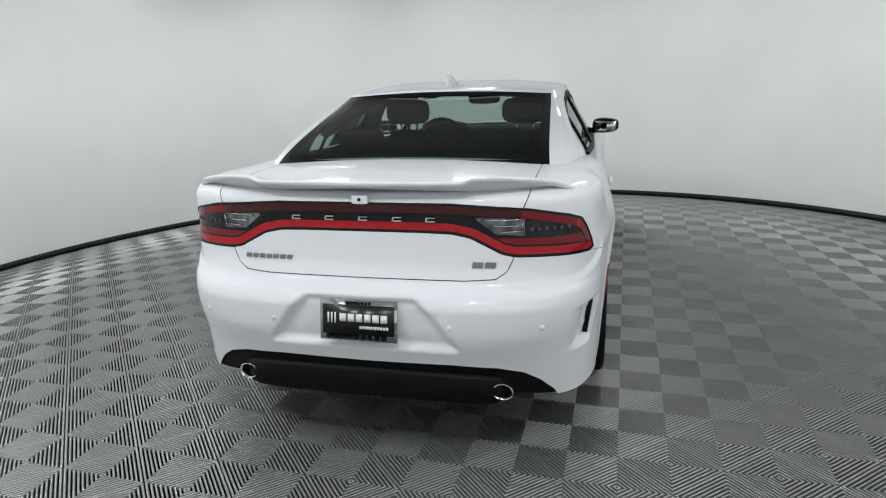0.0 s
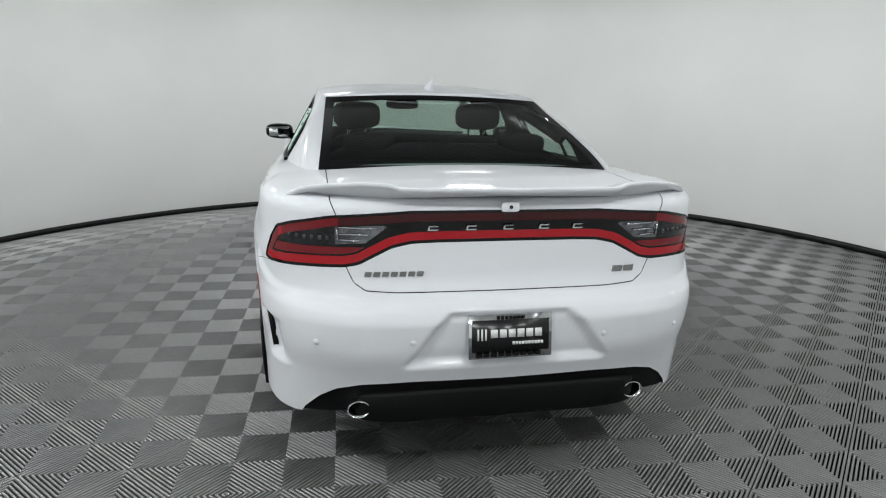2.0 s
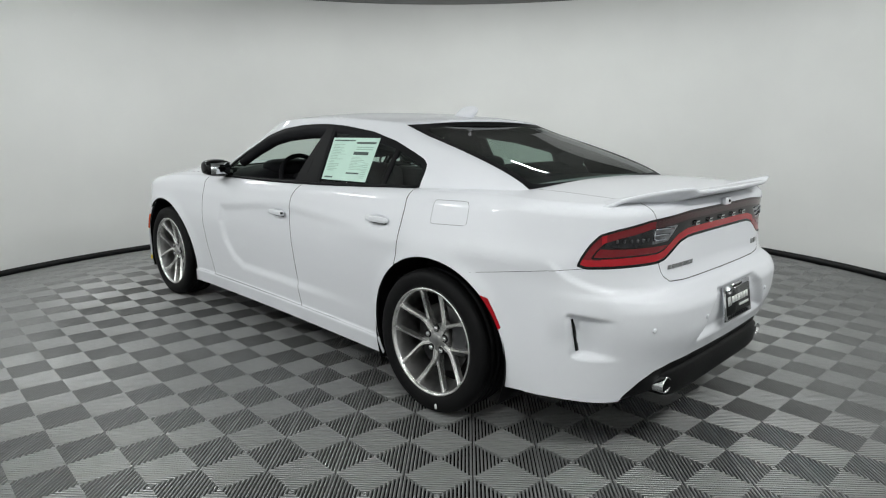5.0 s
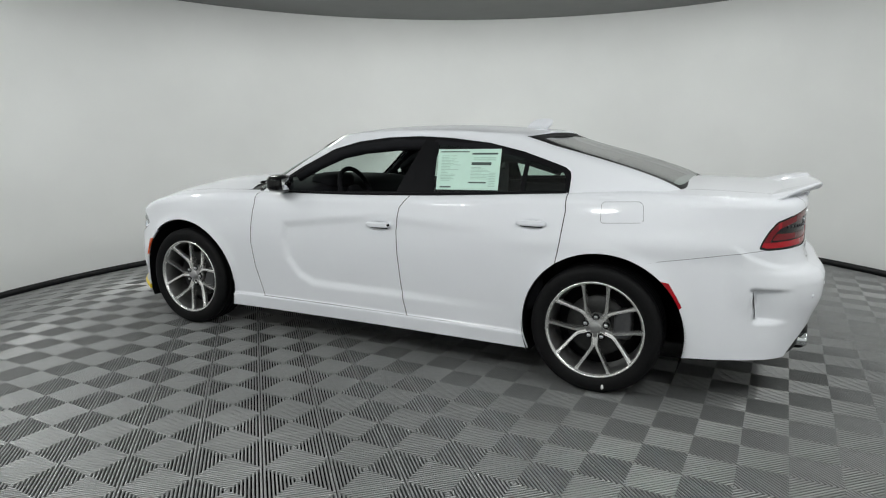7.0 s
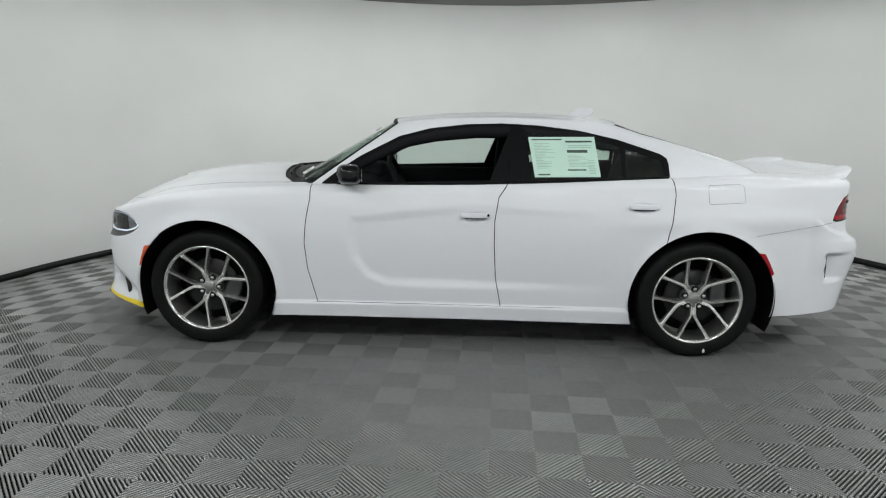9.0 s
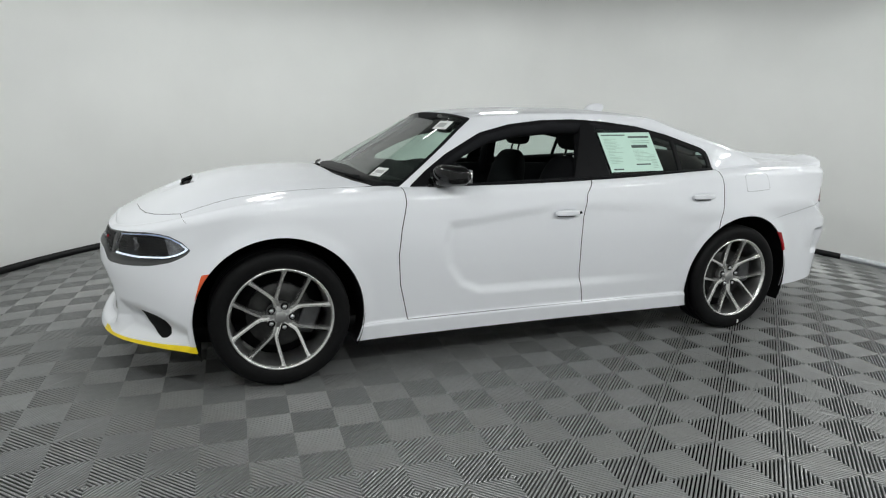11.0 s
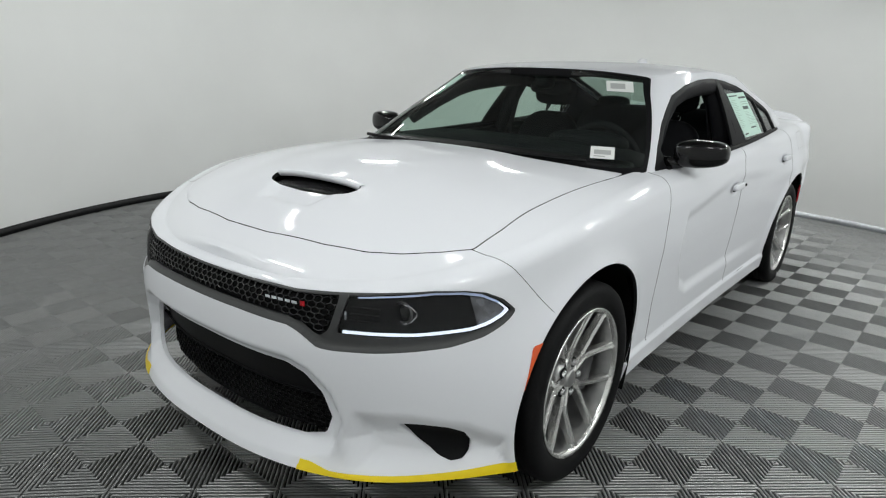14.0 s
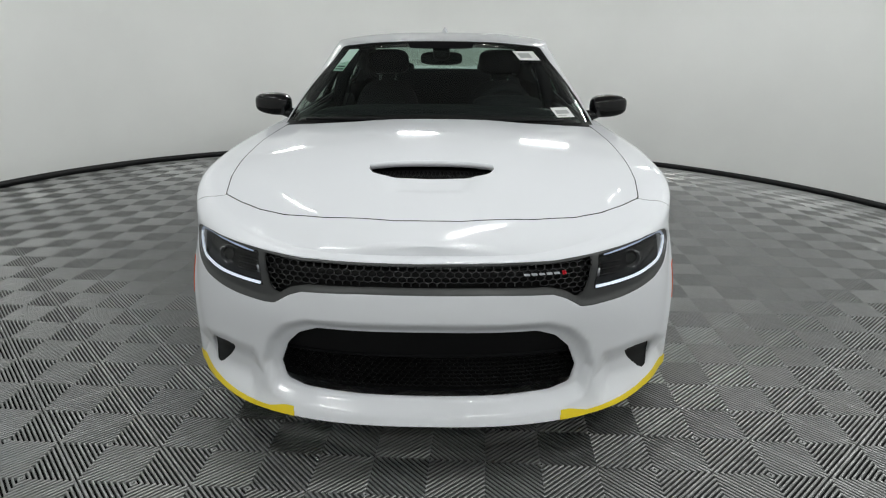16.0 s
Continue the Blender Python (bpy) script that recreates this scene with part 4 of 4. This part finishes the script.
for sd in (-1, 1):
    def cap(v, sd=sd):
        u = sd * v[0] / 0.11
        return [v[0], v[1] * (1 - 0.2 * max(0, u)) - 0.22 * sd * v[0], v[2] * (1 - 0.16 * max(0, u)) + 0.004 * u]
    mir = part("door_mirror", *box_mesh(0.104, 0.075, 0.060, (sd * 0.940, 0.605, 1.096), 3.4, 16, cap), GLOSS, car, "gloss black door mirror")
    part("mirror_glass", *slab([(sd * 0.862, 0.550, 1.056), (sd * 1.016, 0.518, 1.060), (sd * 1.016, 0.518, 1.132), (sd * 0.862, 0.550, 1.136)], 0.002 * sd), MIRROR, mir)
    part("mirror_foot", *tube([(sd * 0.90, 0.63, 1.065), (sd * 0.855, 0.655, 1.052), (sd * 0.80, 0.67, 1.048)], [0.024, 0.026, 0.03], 10), GLOSS, mir)
    for key, yc, zc, xx in (("f", -0.155, 0.858, 0.914), ("r", -1.16, 0.932, 0.934)):
        hd = box_mesh(0.013, 0.088, 0.017, (sd * (xx + 0.014), yc, zc + 0.004), 4, 10, lambda v: [v[0] * 1.0, v[1], v[2]])
        h = part("handle", *hd, PAINT, doors[key, sd])
        # dark strip standing in for the shade under the handle
        part("handle_pocket", *box_mesh(0.004, 0.066, 0.005, (sd * (xx + 0.001), yc, zc - 0.016), 3), SATIN, h)
part("lock", *spin([(0, -0.945), (0.007, -0.945), (0.008, -0.935)], 16, (0, -0.235, 0.865)), SATIN, doors["f", -1])

# ---------------------------------------------------------------- rear details
BACK = body.surface(lambda p: p[:, 1] < -2.2)
FACE = body.surface(lambda p: p[:, 1] > 1.7)
for sd in (-1, 1):
    v, f = spin([(0.040, 0.0), (0.046, -0.012), (0.050, -0.014), (0.0525, -0.010), (0.0525, 0.16), (0.040, 0.16), (0.040, 0.0)], 40, axis="y")
    part("exhaust_tip", [(p[0] * 0.80 + sd * 0.54, p[1] - 2.56, p[2] * 0.66 + 0.345) for p in v], f, CHROME)
    v, f = spin([(0.0, 0.05), (0.043, 0.05)], 24, axis="y")
    part("exhaust_bore", [(p[0] * 0.80 + sd * 0.54, p[1] - 2.56, p[2] * 0.66 + 0.345) for p in v], f, BLACK)
    for px, pz in ((0.355, 0.625), (0.685, 0.62)):
        part("parking_sensor", *spin([(0.0, -0.004), (0.009, -0.004), (0.0105, 0.0), (0.0105, 0.012)], 20, (sd * px, BACK(px, pz), pz), "y"), PAINT, rear_bumper)
for sd in (-1, 1):
    cs = []
    for zz, k in ((0.508, 0), (0.508, 1), (0.645, 1), (0.645, 0)):
        ye = -2.300 + 0.13 * (zz - 0.6)
        xo = SIDEX(-2.262, zz) - 0.023
        cs.append((sd * (xo - 0.021 * k), ye, zz))
    part("vent_slot", *slab(cs, -0.002 * sd), BLACK, rear_bumper)
part("diffuser_lower", *box_mesh(0.56, 0.12, 0.07, (0, -2.47, 0.345), 6, 12), BLACK, diffuser)
cam_box = part("rear_camera", *box_mesh(0.034, 0.012, 0.018, (0, -2.546, 1.085), 5), PAINT, trunk_lid)
part("camera_lens", *spin([(0.0, -0.004), (0.006, -0.003), (0.007, 0.004)], 16, (0, -2.559, 1.086), "y"), GLOSS, cam_box)
PL = [(-0.157, -2.655, 0.556), (0.152, -2.655, 0.556), (0.152, -2.630, 0.712), (-0.157, -2.630, 0.712)]
plate = part("dealer_plate", *slab(PL, -0.012), CHROME, car, "black dealer plate in a chrome frame")
part("plate_face", *on_plate(PL, 0.035, 0.15, 0.965, 0.88), PLATEB, plate)
for u0, v0, u1, v1 in ((0.26, 0.47, 0.90, 0.66), (0.52, 0.30, 0.90, 0.37)):
    n = 6 if v1 - v0 > 0.1 else 10
    for k in range(n):
        a = u0 + (u1 - u0) * k / n
        part("letter_bar", *on_plate(PL, a, v0, a + (u1 - u0) / n * 0.78, v1, 0.003), PAPER, plate)
for k in range(3):
    a = 0.10 + 0.045 * k
    part("logo_bar", *on_plate(PL, a, 0.42, a + 0.02, 0.68, 0.003), PAPER, plate)
for k in range(7):
    part("letter_bar", *on_plate(PL, 0.33 + 0.05 * k, 0.905, 0.37 + 0.05 * k, 0.965, 0.002), BLACK, plate)
for k in range(9):
    part("letter_bar", *on_plate(PL, 0.08 + 0.09 * k, 0.04, 0.15 + 0.09 * k, 0.11, 0.002), SATIN, plate)


def badge(x0, x1, z0, z1, count, parent, mat, surf, share=0.75, lift=0.004):
    for k in range(count):
        a = x0 + (x1 - x0) * k / count
        b = a + (x1 - x0) / count * share
        c = [(q[0], surf(q[0], q[1]), q[1]) for q in ((a, z0), (b, z0), (b + 0.004, z1), (a + 0.004, z1))]
        part("letter_bar", *slab(c, lift if surf is BACK else -lift), mat, parent, smooth=False)


for sd in (-1, 1):
    for pts in ([(0.605, 0.965), (0.607, 1.008)], [(0.50, 0.985), (0.55, 0.986), (0.60, 0.986)], [(0.53, 0.964), (0.60, 0.966)], [(0.47, 1.007), (0.54, 1.009), (0.60, 1.010)]):
        part("lens_rib", *tube([(sd * q[0], BACK(q[0], q[1]) + 0.001, q[1]) for q in pts], 0.0035, 6), CHROMED, tail_lamp)
    for k in range(6):
        qx = 0.64 + 0.026 * k
        part("lamp_dot", *box_mesh(0.006, 0.004, 0.008, (sd * qx, BACK(qx, 0.972) + 0.002, 0.972), 3, 5), RIMD, tail_lamp)
badge(-0.515, -0.30, 0.836, 0.853, 7, trunk_lid, BADGE, BACK)
badge(0.42, 0.515, 0.828, 0.850, 2, trunk_lid, BADGE, BACK, 0.85)
for xx in (-0.275, -0.137, 0.0, 0.135, 0.265):
    badge(xx - 0.017, xx + 0.017, 1.000, 1.0045, 1, tail_lamp, CHROME, BACK, 1.0, 0.006)
    badge(xx - 0.017, xx + 0.017, 1.0135, 1.018, 1, tail_lamp, CHROME, BACK, 1.0, 0.006)
    badge(xx - 0.019, xx - 0.013, 1.003, 1.015, 1, tail_lamp, CHROME, BACK, 1.0, 0.006)

# ---------------------------------------------------------------- front details
def mesh_screen(surf, outline, x_lim, z0, z1, wide, tall, sink, parent, name, rod, mat):
    """Honeycomb screen: bars between hexagon corners inside an outline."""
    pcs = []
    rows = int((z1 - z0) / (tall * 0.75)) + 2
    cols = int(2 * x_lim / wide) + 2
    seen = set()
    for r in range(rows):
        for c in range(cols):
            cx, cz = -x_lim + (c + 0.5 * (r % 2)) * wide, z0 + r * tall * 0.75
            hexa = [(cx + wide / 2 * u, cz + tall / 2 * q) for u, q in ((0, 1), (1, 0.5), (1, -0.5), (0, -1), (-1, -0.5), (-1, 0.5))]
            for k in range(6):
                a, b = hexa[k], hexa[(k + 1) % 6]
                key = tuple(sorted(((round(a[0], 3), round(a[1], 3)), (round(b[0], 3), round(b[1], 3)))))
                if key in seen:
                    continue
                seen.add(key)
                m = np.array([[abs(a[0]), a[1]], [abs(b[0]), b[1]]])
                yy = [surf(a[0], a[1]), surf(b[0], b[1])]
                d = poly_sd(m[:, 0] + (2.43 - np.array(yy)) * 0.8, m[:, 1], outline)
                if d.min() < -0.002:
                    continue
                pcs.append(tube([(a[0], yy[0] - sink, a[1]), (b[0], yy[1] - sink, b[1])], rod, 4, False))
    v, f = join(*pcs)
    return part(name, v, f, mat, parent)


mesh_screen(FACE, GRILLE, 0.56, 0.66, 0.80, 0.027, 0.021, 0.016, grille, "honeycomb", 0.0036, MESHM)
mesh_screen(FACE, INTAKE, 0.56, 0.335, 0.44, 0.025, 0.019, 0.062, intake, "honeycomb", 0.0034, BLACK)
part("panel_lip", *tube([(0.52 * (k / 14 - 1), FACE(0.52 * (k / 14 - 1), 0.452) - 0.036, 0.452) for k in range(29)], 0.006, 8), SATIN, intake)
badge(-0.42, -0.30, 0.753, 0.760, 5, grille, CHROMED, FACE, 0.75, -0.004)
badge(-0.442, -0.427, 0.750, 0.763, 2, grille, REDL, FACE, 0.7, -0.004)
for sd in (-1, 1):
    px, pz = sd * 0.68, 0.752
    py = FACE(px, pz)
    bowl = part("projector", *spin([(0.030, -0.020), (0.034, -0.012), (0.032, -0.008), (0.027, -0.012), (0.026, -0.020)], 28, (px, py - 0.012, pz), "y"), RIMD, lamps[sd])
    part("projector_lens", *spin([(0.0, 0.0), (0.012, -0.002), (0.020, -0.008), (0.026, -0.018)], 28, (px, py - 0.016, pz), "y"), GLOSS, bowl)
    part("bright_edge", *tube([(px + sd * 0.036 * math.cos(radians(a)), FACE(px + sd * 0.036 * math.cos(radians(a)), pz) - 0.010, pz + 0.030 * math.sin(radians(a))) for a in range(-75, 80, 15)], 0.0022, 6), CHROME, bowl)
    for k in range(3):
        qz = 0.722 + 0.019 * k
        part("inner_fin", *tube([(sd * q, FACE(sd * q, qz) - 0.017, qz) for q in (0.560, 0.585, 0.610, 0.635)], 0.0035, 6), SATIN, lamps[sd])
    part("reflector", *box_mesh(0.005, 0.004, 0.014, (sd * 0.553, FACE(0.553, 0.738) - 0.012, 0.738), 4, 6), CHROMED, lamps[sd])
v, f = [], []
for k in range(41):
    xx = -0.225 + 0.45 * k / 40
    yy = 1.905 + 0.012 * (xx / 0.2) ** 2
    z0 = TOPZ(xx, yy)
    for q in ((yy - 0.03, z0 + 0.001), (yy + 0.0, z0 + 0.006), (yy + 0.014, z0 + 0.002), (yy + 0.010, z0 - 0.012), (yy, z0 - 0.02)):
        v.append((xx, q[0], q[1]))
for k in range(40):
    for j in range(4):
        f.append((k * 5 + j, k * 5 + 5 + j, k * 5 + 6 + j, k * 5 + 1 + j))
part("scoop_rim", v, f, PAINT)
rods = []
for k in range(27):
    xx = -0.195 + 0.39 * k / 26
    zc = TOPZ(xx, 1.945) - 0.030
    rods.append(tube([(xx - 0.007, 1.915, zc + 0.006), (xx + 0.007, 1.975, zc - 0.004)], 0.0022, 4, False))
    rods.append(tube([(xx + 0.007, 1.915, zc + 0.006), (xx - 0.007, 1.975, zc - 0.004)], 0.0022, 4, False))
part("scoop_screen", *join(*rods), MESHM, scoop)
for x0, x1 in ((-0.62, -0.05), (0.08, 0.66)):
    pts = [(x0 + (x1 - x0) * k / 8, 1.145 - 0.26 * abs(x0 + (x1 - x0) * k / 8) ** 2.0, 1.080 - 0.02 * abs(x0 + (x1 - x0) * k / 8)) for k in range(9)]
    part("wiper", *tube(pts, 0.008, 6), BLACK)
part("cowl", *box_mesh(0.74, 0.10, 0.032, (0, 1.03, 1.048), 6, 12, lambda v: [v[0], v[1] - 0.30 * v[0] ** 2, v[2] - 0.035 * v[0] ** 2]), BLACK)
part("intake_back", *box_mesh(0.64, 0.03, 0.17, (0, 2.27, 0.45), 8, 14, lambda v: [v[0], v[1] - 0.42 * v[0] ** 2, v[2]]), BLACK, intake)
skin_top = np.array(body.v)
skin_top = skin_top[skin_top[:, 2] > 0.95]
for sd in (-1, 1):
    strip = []
    for k in range(36):
        yy = 0.70 - 2.02 * k / 35
        xx = float(CABIN_W(yy)) - 0.006
        near = skin_top[np.argsort((skin_top[:, 0] - xx) ** 2 + (skin_top[:, 1] - yy) ** 2)[:4]]
        strip.append((sd * xx, yy, float(near[:, 2].mean()) + 0.003))
    part("belt_trim", *tube(strip, 0.011, 8), SATIN)

# ---------------------------------------------------------------- cabin fittings
def seat(x, y):
    s = part("seat", *box_mesh(0.25, 0.27, 0.10, (x, y, 0.56), 3.5, 12), CLOTH, car, "black cloth front seat")
    back = box_mesh(0.245, 0.075, 0.315, (x, y - 0.33, 0.85), 3.2, 14, lambda v: [v[0] * (1 - 0.14 * max(0, v[2]) / 0.33), v[1] - 0.22 * v[2], v[2]])
    part("backrest", *back, CLOTH, s)
    part("headrest", *box_mesh(0.15, 0.055, 0.085, (x, y - 0.44, 1.288), 3.4, 12), CLOTH, s)
    for dx in (-0.055, 0.055):
        part("headrest_post", *tube([(x + dx, y - 0.405, 1.11), (x + dx, y - 0.435, 1.22)], 0.008, 8), CHROME, s)


for sx in (-0.40, 0.40):
    seat(sx, -0.05)
bench = part("rear_bench", *box_mesh(0.68, 0.26, 0.11, (0, -0.98, 0.56), 5, 12), CLOTH)
part("backrest", *box_mesh(0.66, 0.09, 0.34, (0, -1.30, 0.86), 5, 12, lambda v: [v[0], v[1] - 0.3 * v[2], v[2]]), CLOTH, bench)
for sx in (-0.40, 0.40):
    part("headrest", *box_mesh(0.13, 0.05, 0.055, (sx, -1.42, 1.20), 3), CLOTH, bench)
part("parcel_shelf", *box_mesh(0.66, 0.22, 0.03, (0, -1.62, 1.09), 6), CLOTH)
dash = part("dashboard", *box_mesh(0.76, 0.22, 0.17, (0, 0.72, 0.93), 5, 14, lambda v: [v[0], v[1] - 0.12 * v[0] ** 2, v[2] - 0.03 * v[0] ** 2]), CLOTH)
part("instrument_hood", *box_mesh(0.20, 0.10, 0.06, (-0.38, 0.56, 1.085), 3), CLOTH, dash)
wv, wfc = spin([(0.185 + 0.017 * math.cos(radians(a)), 0.017 * math.sin(radians(a))) for a in range(0, 361, 30)], 40, axis="y")
tilt = pose(-0.38, 0.36, 1.0, -22, 0, 0)
sw = part("steering_wheel", [tilt @ Vector(p) for p in wv], wfc, CLOTH)
part("wheel_hub", [tilt @ Vector(p) for p in box_mesh(0.075, 0.03, 0.06, (0, 0.01, 0), 3)[0]], box_mesh(0.1, 0.1, 0.1)[1], CLOTH, sw)
part("wheel_bar", [tilt @ Vector(p) for p in box_mesh(0.185, 0.012, 0.018, (0, 0.008, 0), 5)[0]], box_mesh(0.1, 0.1, 0.1)[1], CLOTH, sw)
part("interior_mirror", *box_mesh(0.125, 0.022, 0.038, (0.0, 0.29, 1.335), 3.5, 12), BLACK)
part("mirror_stalk", *box_mesh(0.05, 0.05, 0.05, (0.0, 0.36, 1.375), 3), BLACK)
for sd in (-1, 1):
    part("door_lining", *box_mesh(0.03, 0.98, 0.33, (sd * 0.80, -0.22, 0.70), 8, 12, lambda v, sd=sd: [v[0] - sd * 0.06 * max(0, v[2]), v[1], v[2]]), CLOTH)
    part("centre_pillar", *tube([(sd * 0.78, -0.36, 0.95), (sd * 0.70, -0.38, 1.2), (sd * 0.60, -0.40, 1.39)], 0.045, 10), CLOTH)
    rail = []
    for yy, zz in ((0.60, 1.125), (0.45, 1.215), (0.28, 1.295), (0.1, 1.335), (-0.15, 1.36), (-0.45, 1.362), (-0.8, 1.33), (-1.05, 1.28), (-1.25, 1.22)):
        rail.append((sd * (abs(CABIN_AT(1, yy, zz)[0]) - 0.05), yy, zz))
    part("roof_rail", *tube(rail, [0.03, 0.036, 0.042, 0.045, 0.046, 0.046, 0.045, 0.042, 0.036], 10), CLOTH)
    part("belt", *slab([(sd * 0.70, -0.345, 0.95), (sd * 0.70, -0.395, 0.95), (sd * 0.625, -0.40, 1.30), (sd * 0.625, -0.35, 1.30)], 0.004), CLOTH)

# ---------------------------------------------------------------- paper on the glass
def sheet(name, corners, label, bars, mat):
    s = part(name, *slab(corners, 0.0012), mat, car, label, False)
    for u0, v0, u1, v1, mm in bars:
        for sgn in (1, -1):
            v, f = on_plate(corners, u0, v0, u1, v1, 0.0024 if sgn > 0 else -0.0006)
            part("print_bar", v, f, mm, s, smooth=False)
    return s


MON = [CABIN_AT(-1, -0.515, 1.090), CABIN_AT(-1, -0.915, 1.098), CABIN_AT(-1, -0.885, 1.335), CABIN_AT(-1, -0.475, 1.328)]
rng = random.Random(3)
bars = [(0.04, 0.92, 0.5, 0.945, INK), (0.55, 0.86, 0.95, 0.90, INK), (0.55, 0.60, 0.86, 0.67, INK), (0.52, 0.16, 0.80, 0.19, INK), (0.06, 0.05, 0.24, 0.08, INK), (0.58, 0.72, 0.93, 0.735, INKL), (0.58, 0.77, 0.93, 0.785, INKL)]
for k in range(17):
    w = 0.10 + 0.22 * rng.random()
    bars.append((0.06, 0.22 + 0.038 * k, 0.06 + w, 0.228 + 0.038 * k, INKL))
for k in range(9):
    bars.append((0.55, 0.26 + 0.035 * k, 0.55 + 0.15 + 0.2 * rng.random(), 0.268 + 0.035 * k, INKL))
    bars.append((0.84, 0.08 + 0.04 * k, 0.94, 0.09 + 0.04 * k, INKL))
sheet("window_sticker", MON, "pale green printed price sheet behind the glass", bars, GREENP)
flat = lambda a, b, c: [a, b, c, tuple(Vector(a) + Vector(c) - Vector(b))]
sheet("stock_label", flat((-0.602, 0.977, 1.072), (-0.695, 0.942, 1.072), (-0.664, 0.878, 1.114)), "white stock label on the windscreen", [(0.15, 0.35, 0.85, 0.7, INKG), (0.15, 0.15, 0.6, 0.22, INKG)], PAPER)
sheet("stock_label", flat((-0.443, 0.540, 1.335), (-0.562, 0.502, 1.333), (-0.524, 0.435, 1.379)), "white stock label on the windscreen", [(0.15, 0.25, 0.7, 0.75, INKG)], PAPER)
SC3 = [(0.60, 0.560, 1.262), (0.545, 0.575, 1.262), (0.47, 0.425, 1.375), (0.53, 0.405, 1.372)]
off = lambda q: [tuple(Vector(p) + Vector((0, 0.010, 0.012))) for p in q]
sheet("stock_label", off(SC3), "pale green label on the windscreen", [(0.1, 0.05, 0.9, 0.10, INK), (0.1, 0.17, 0.9, 0.22, INK), (0.15, 0.32, 0.7, 0.36, INKL)], GREENP)
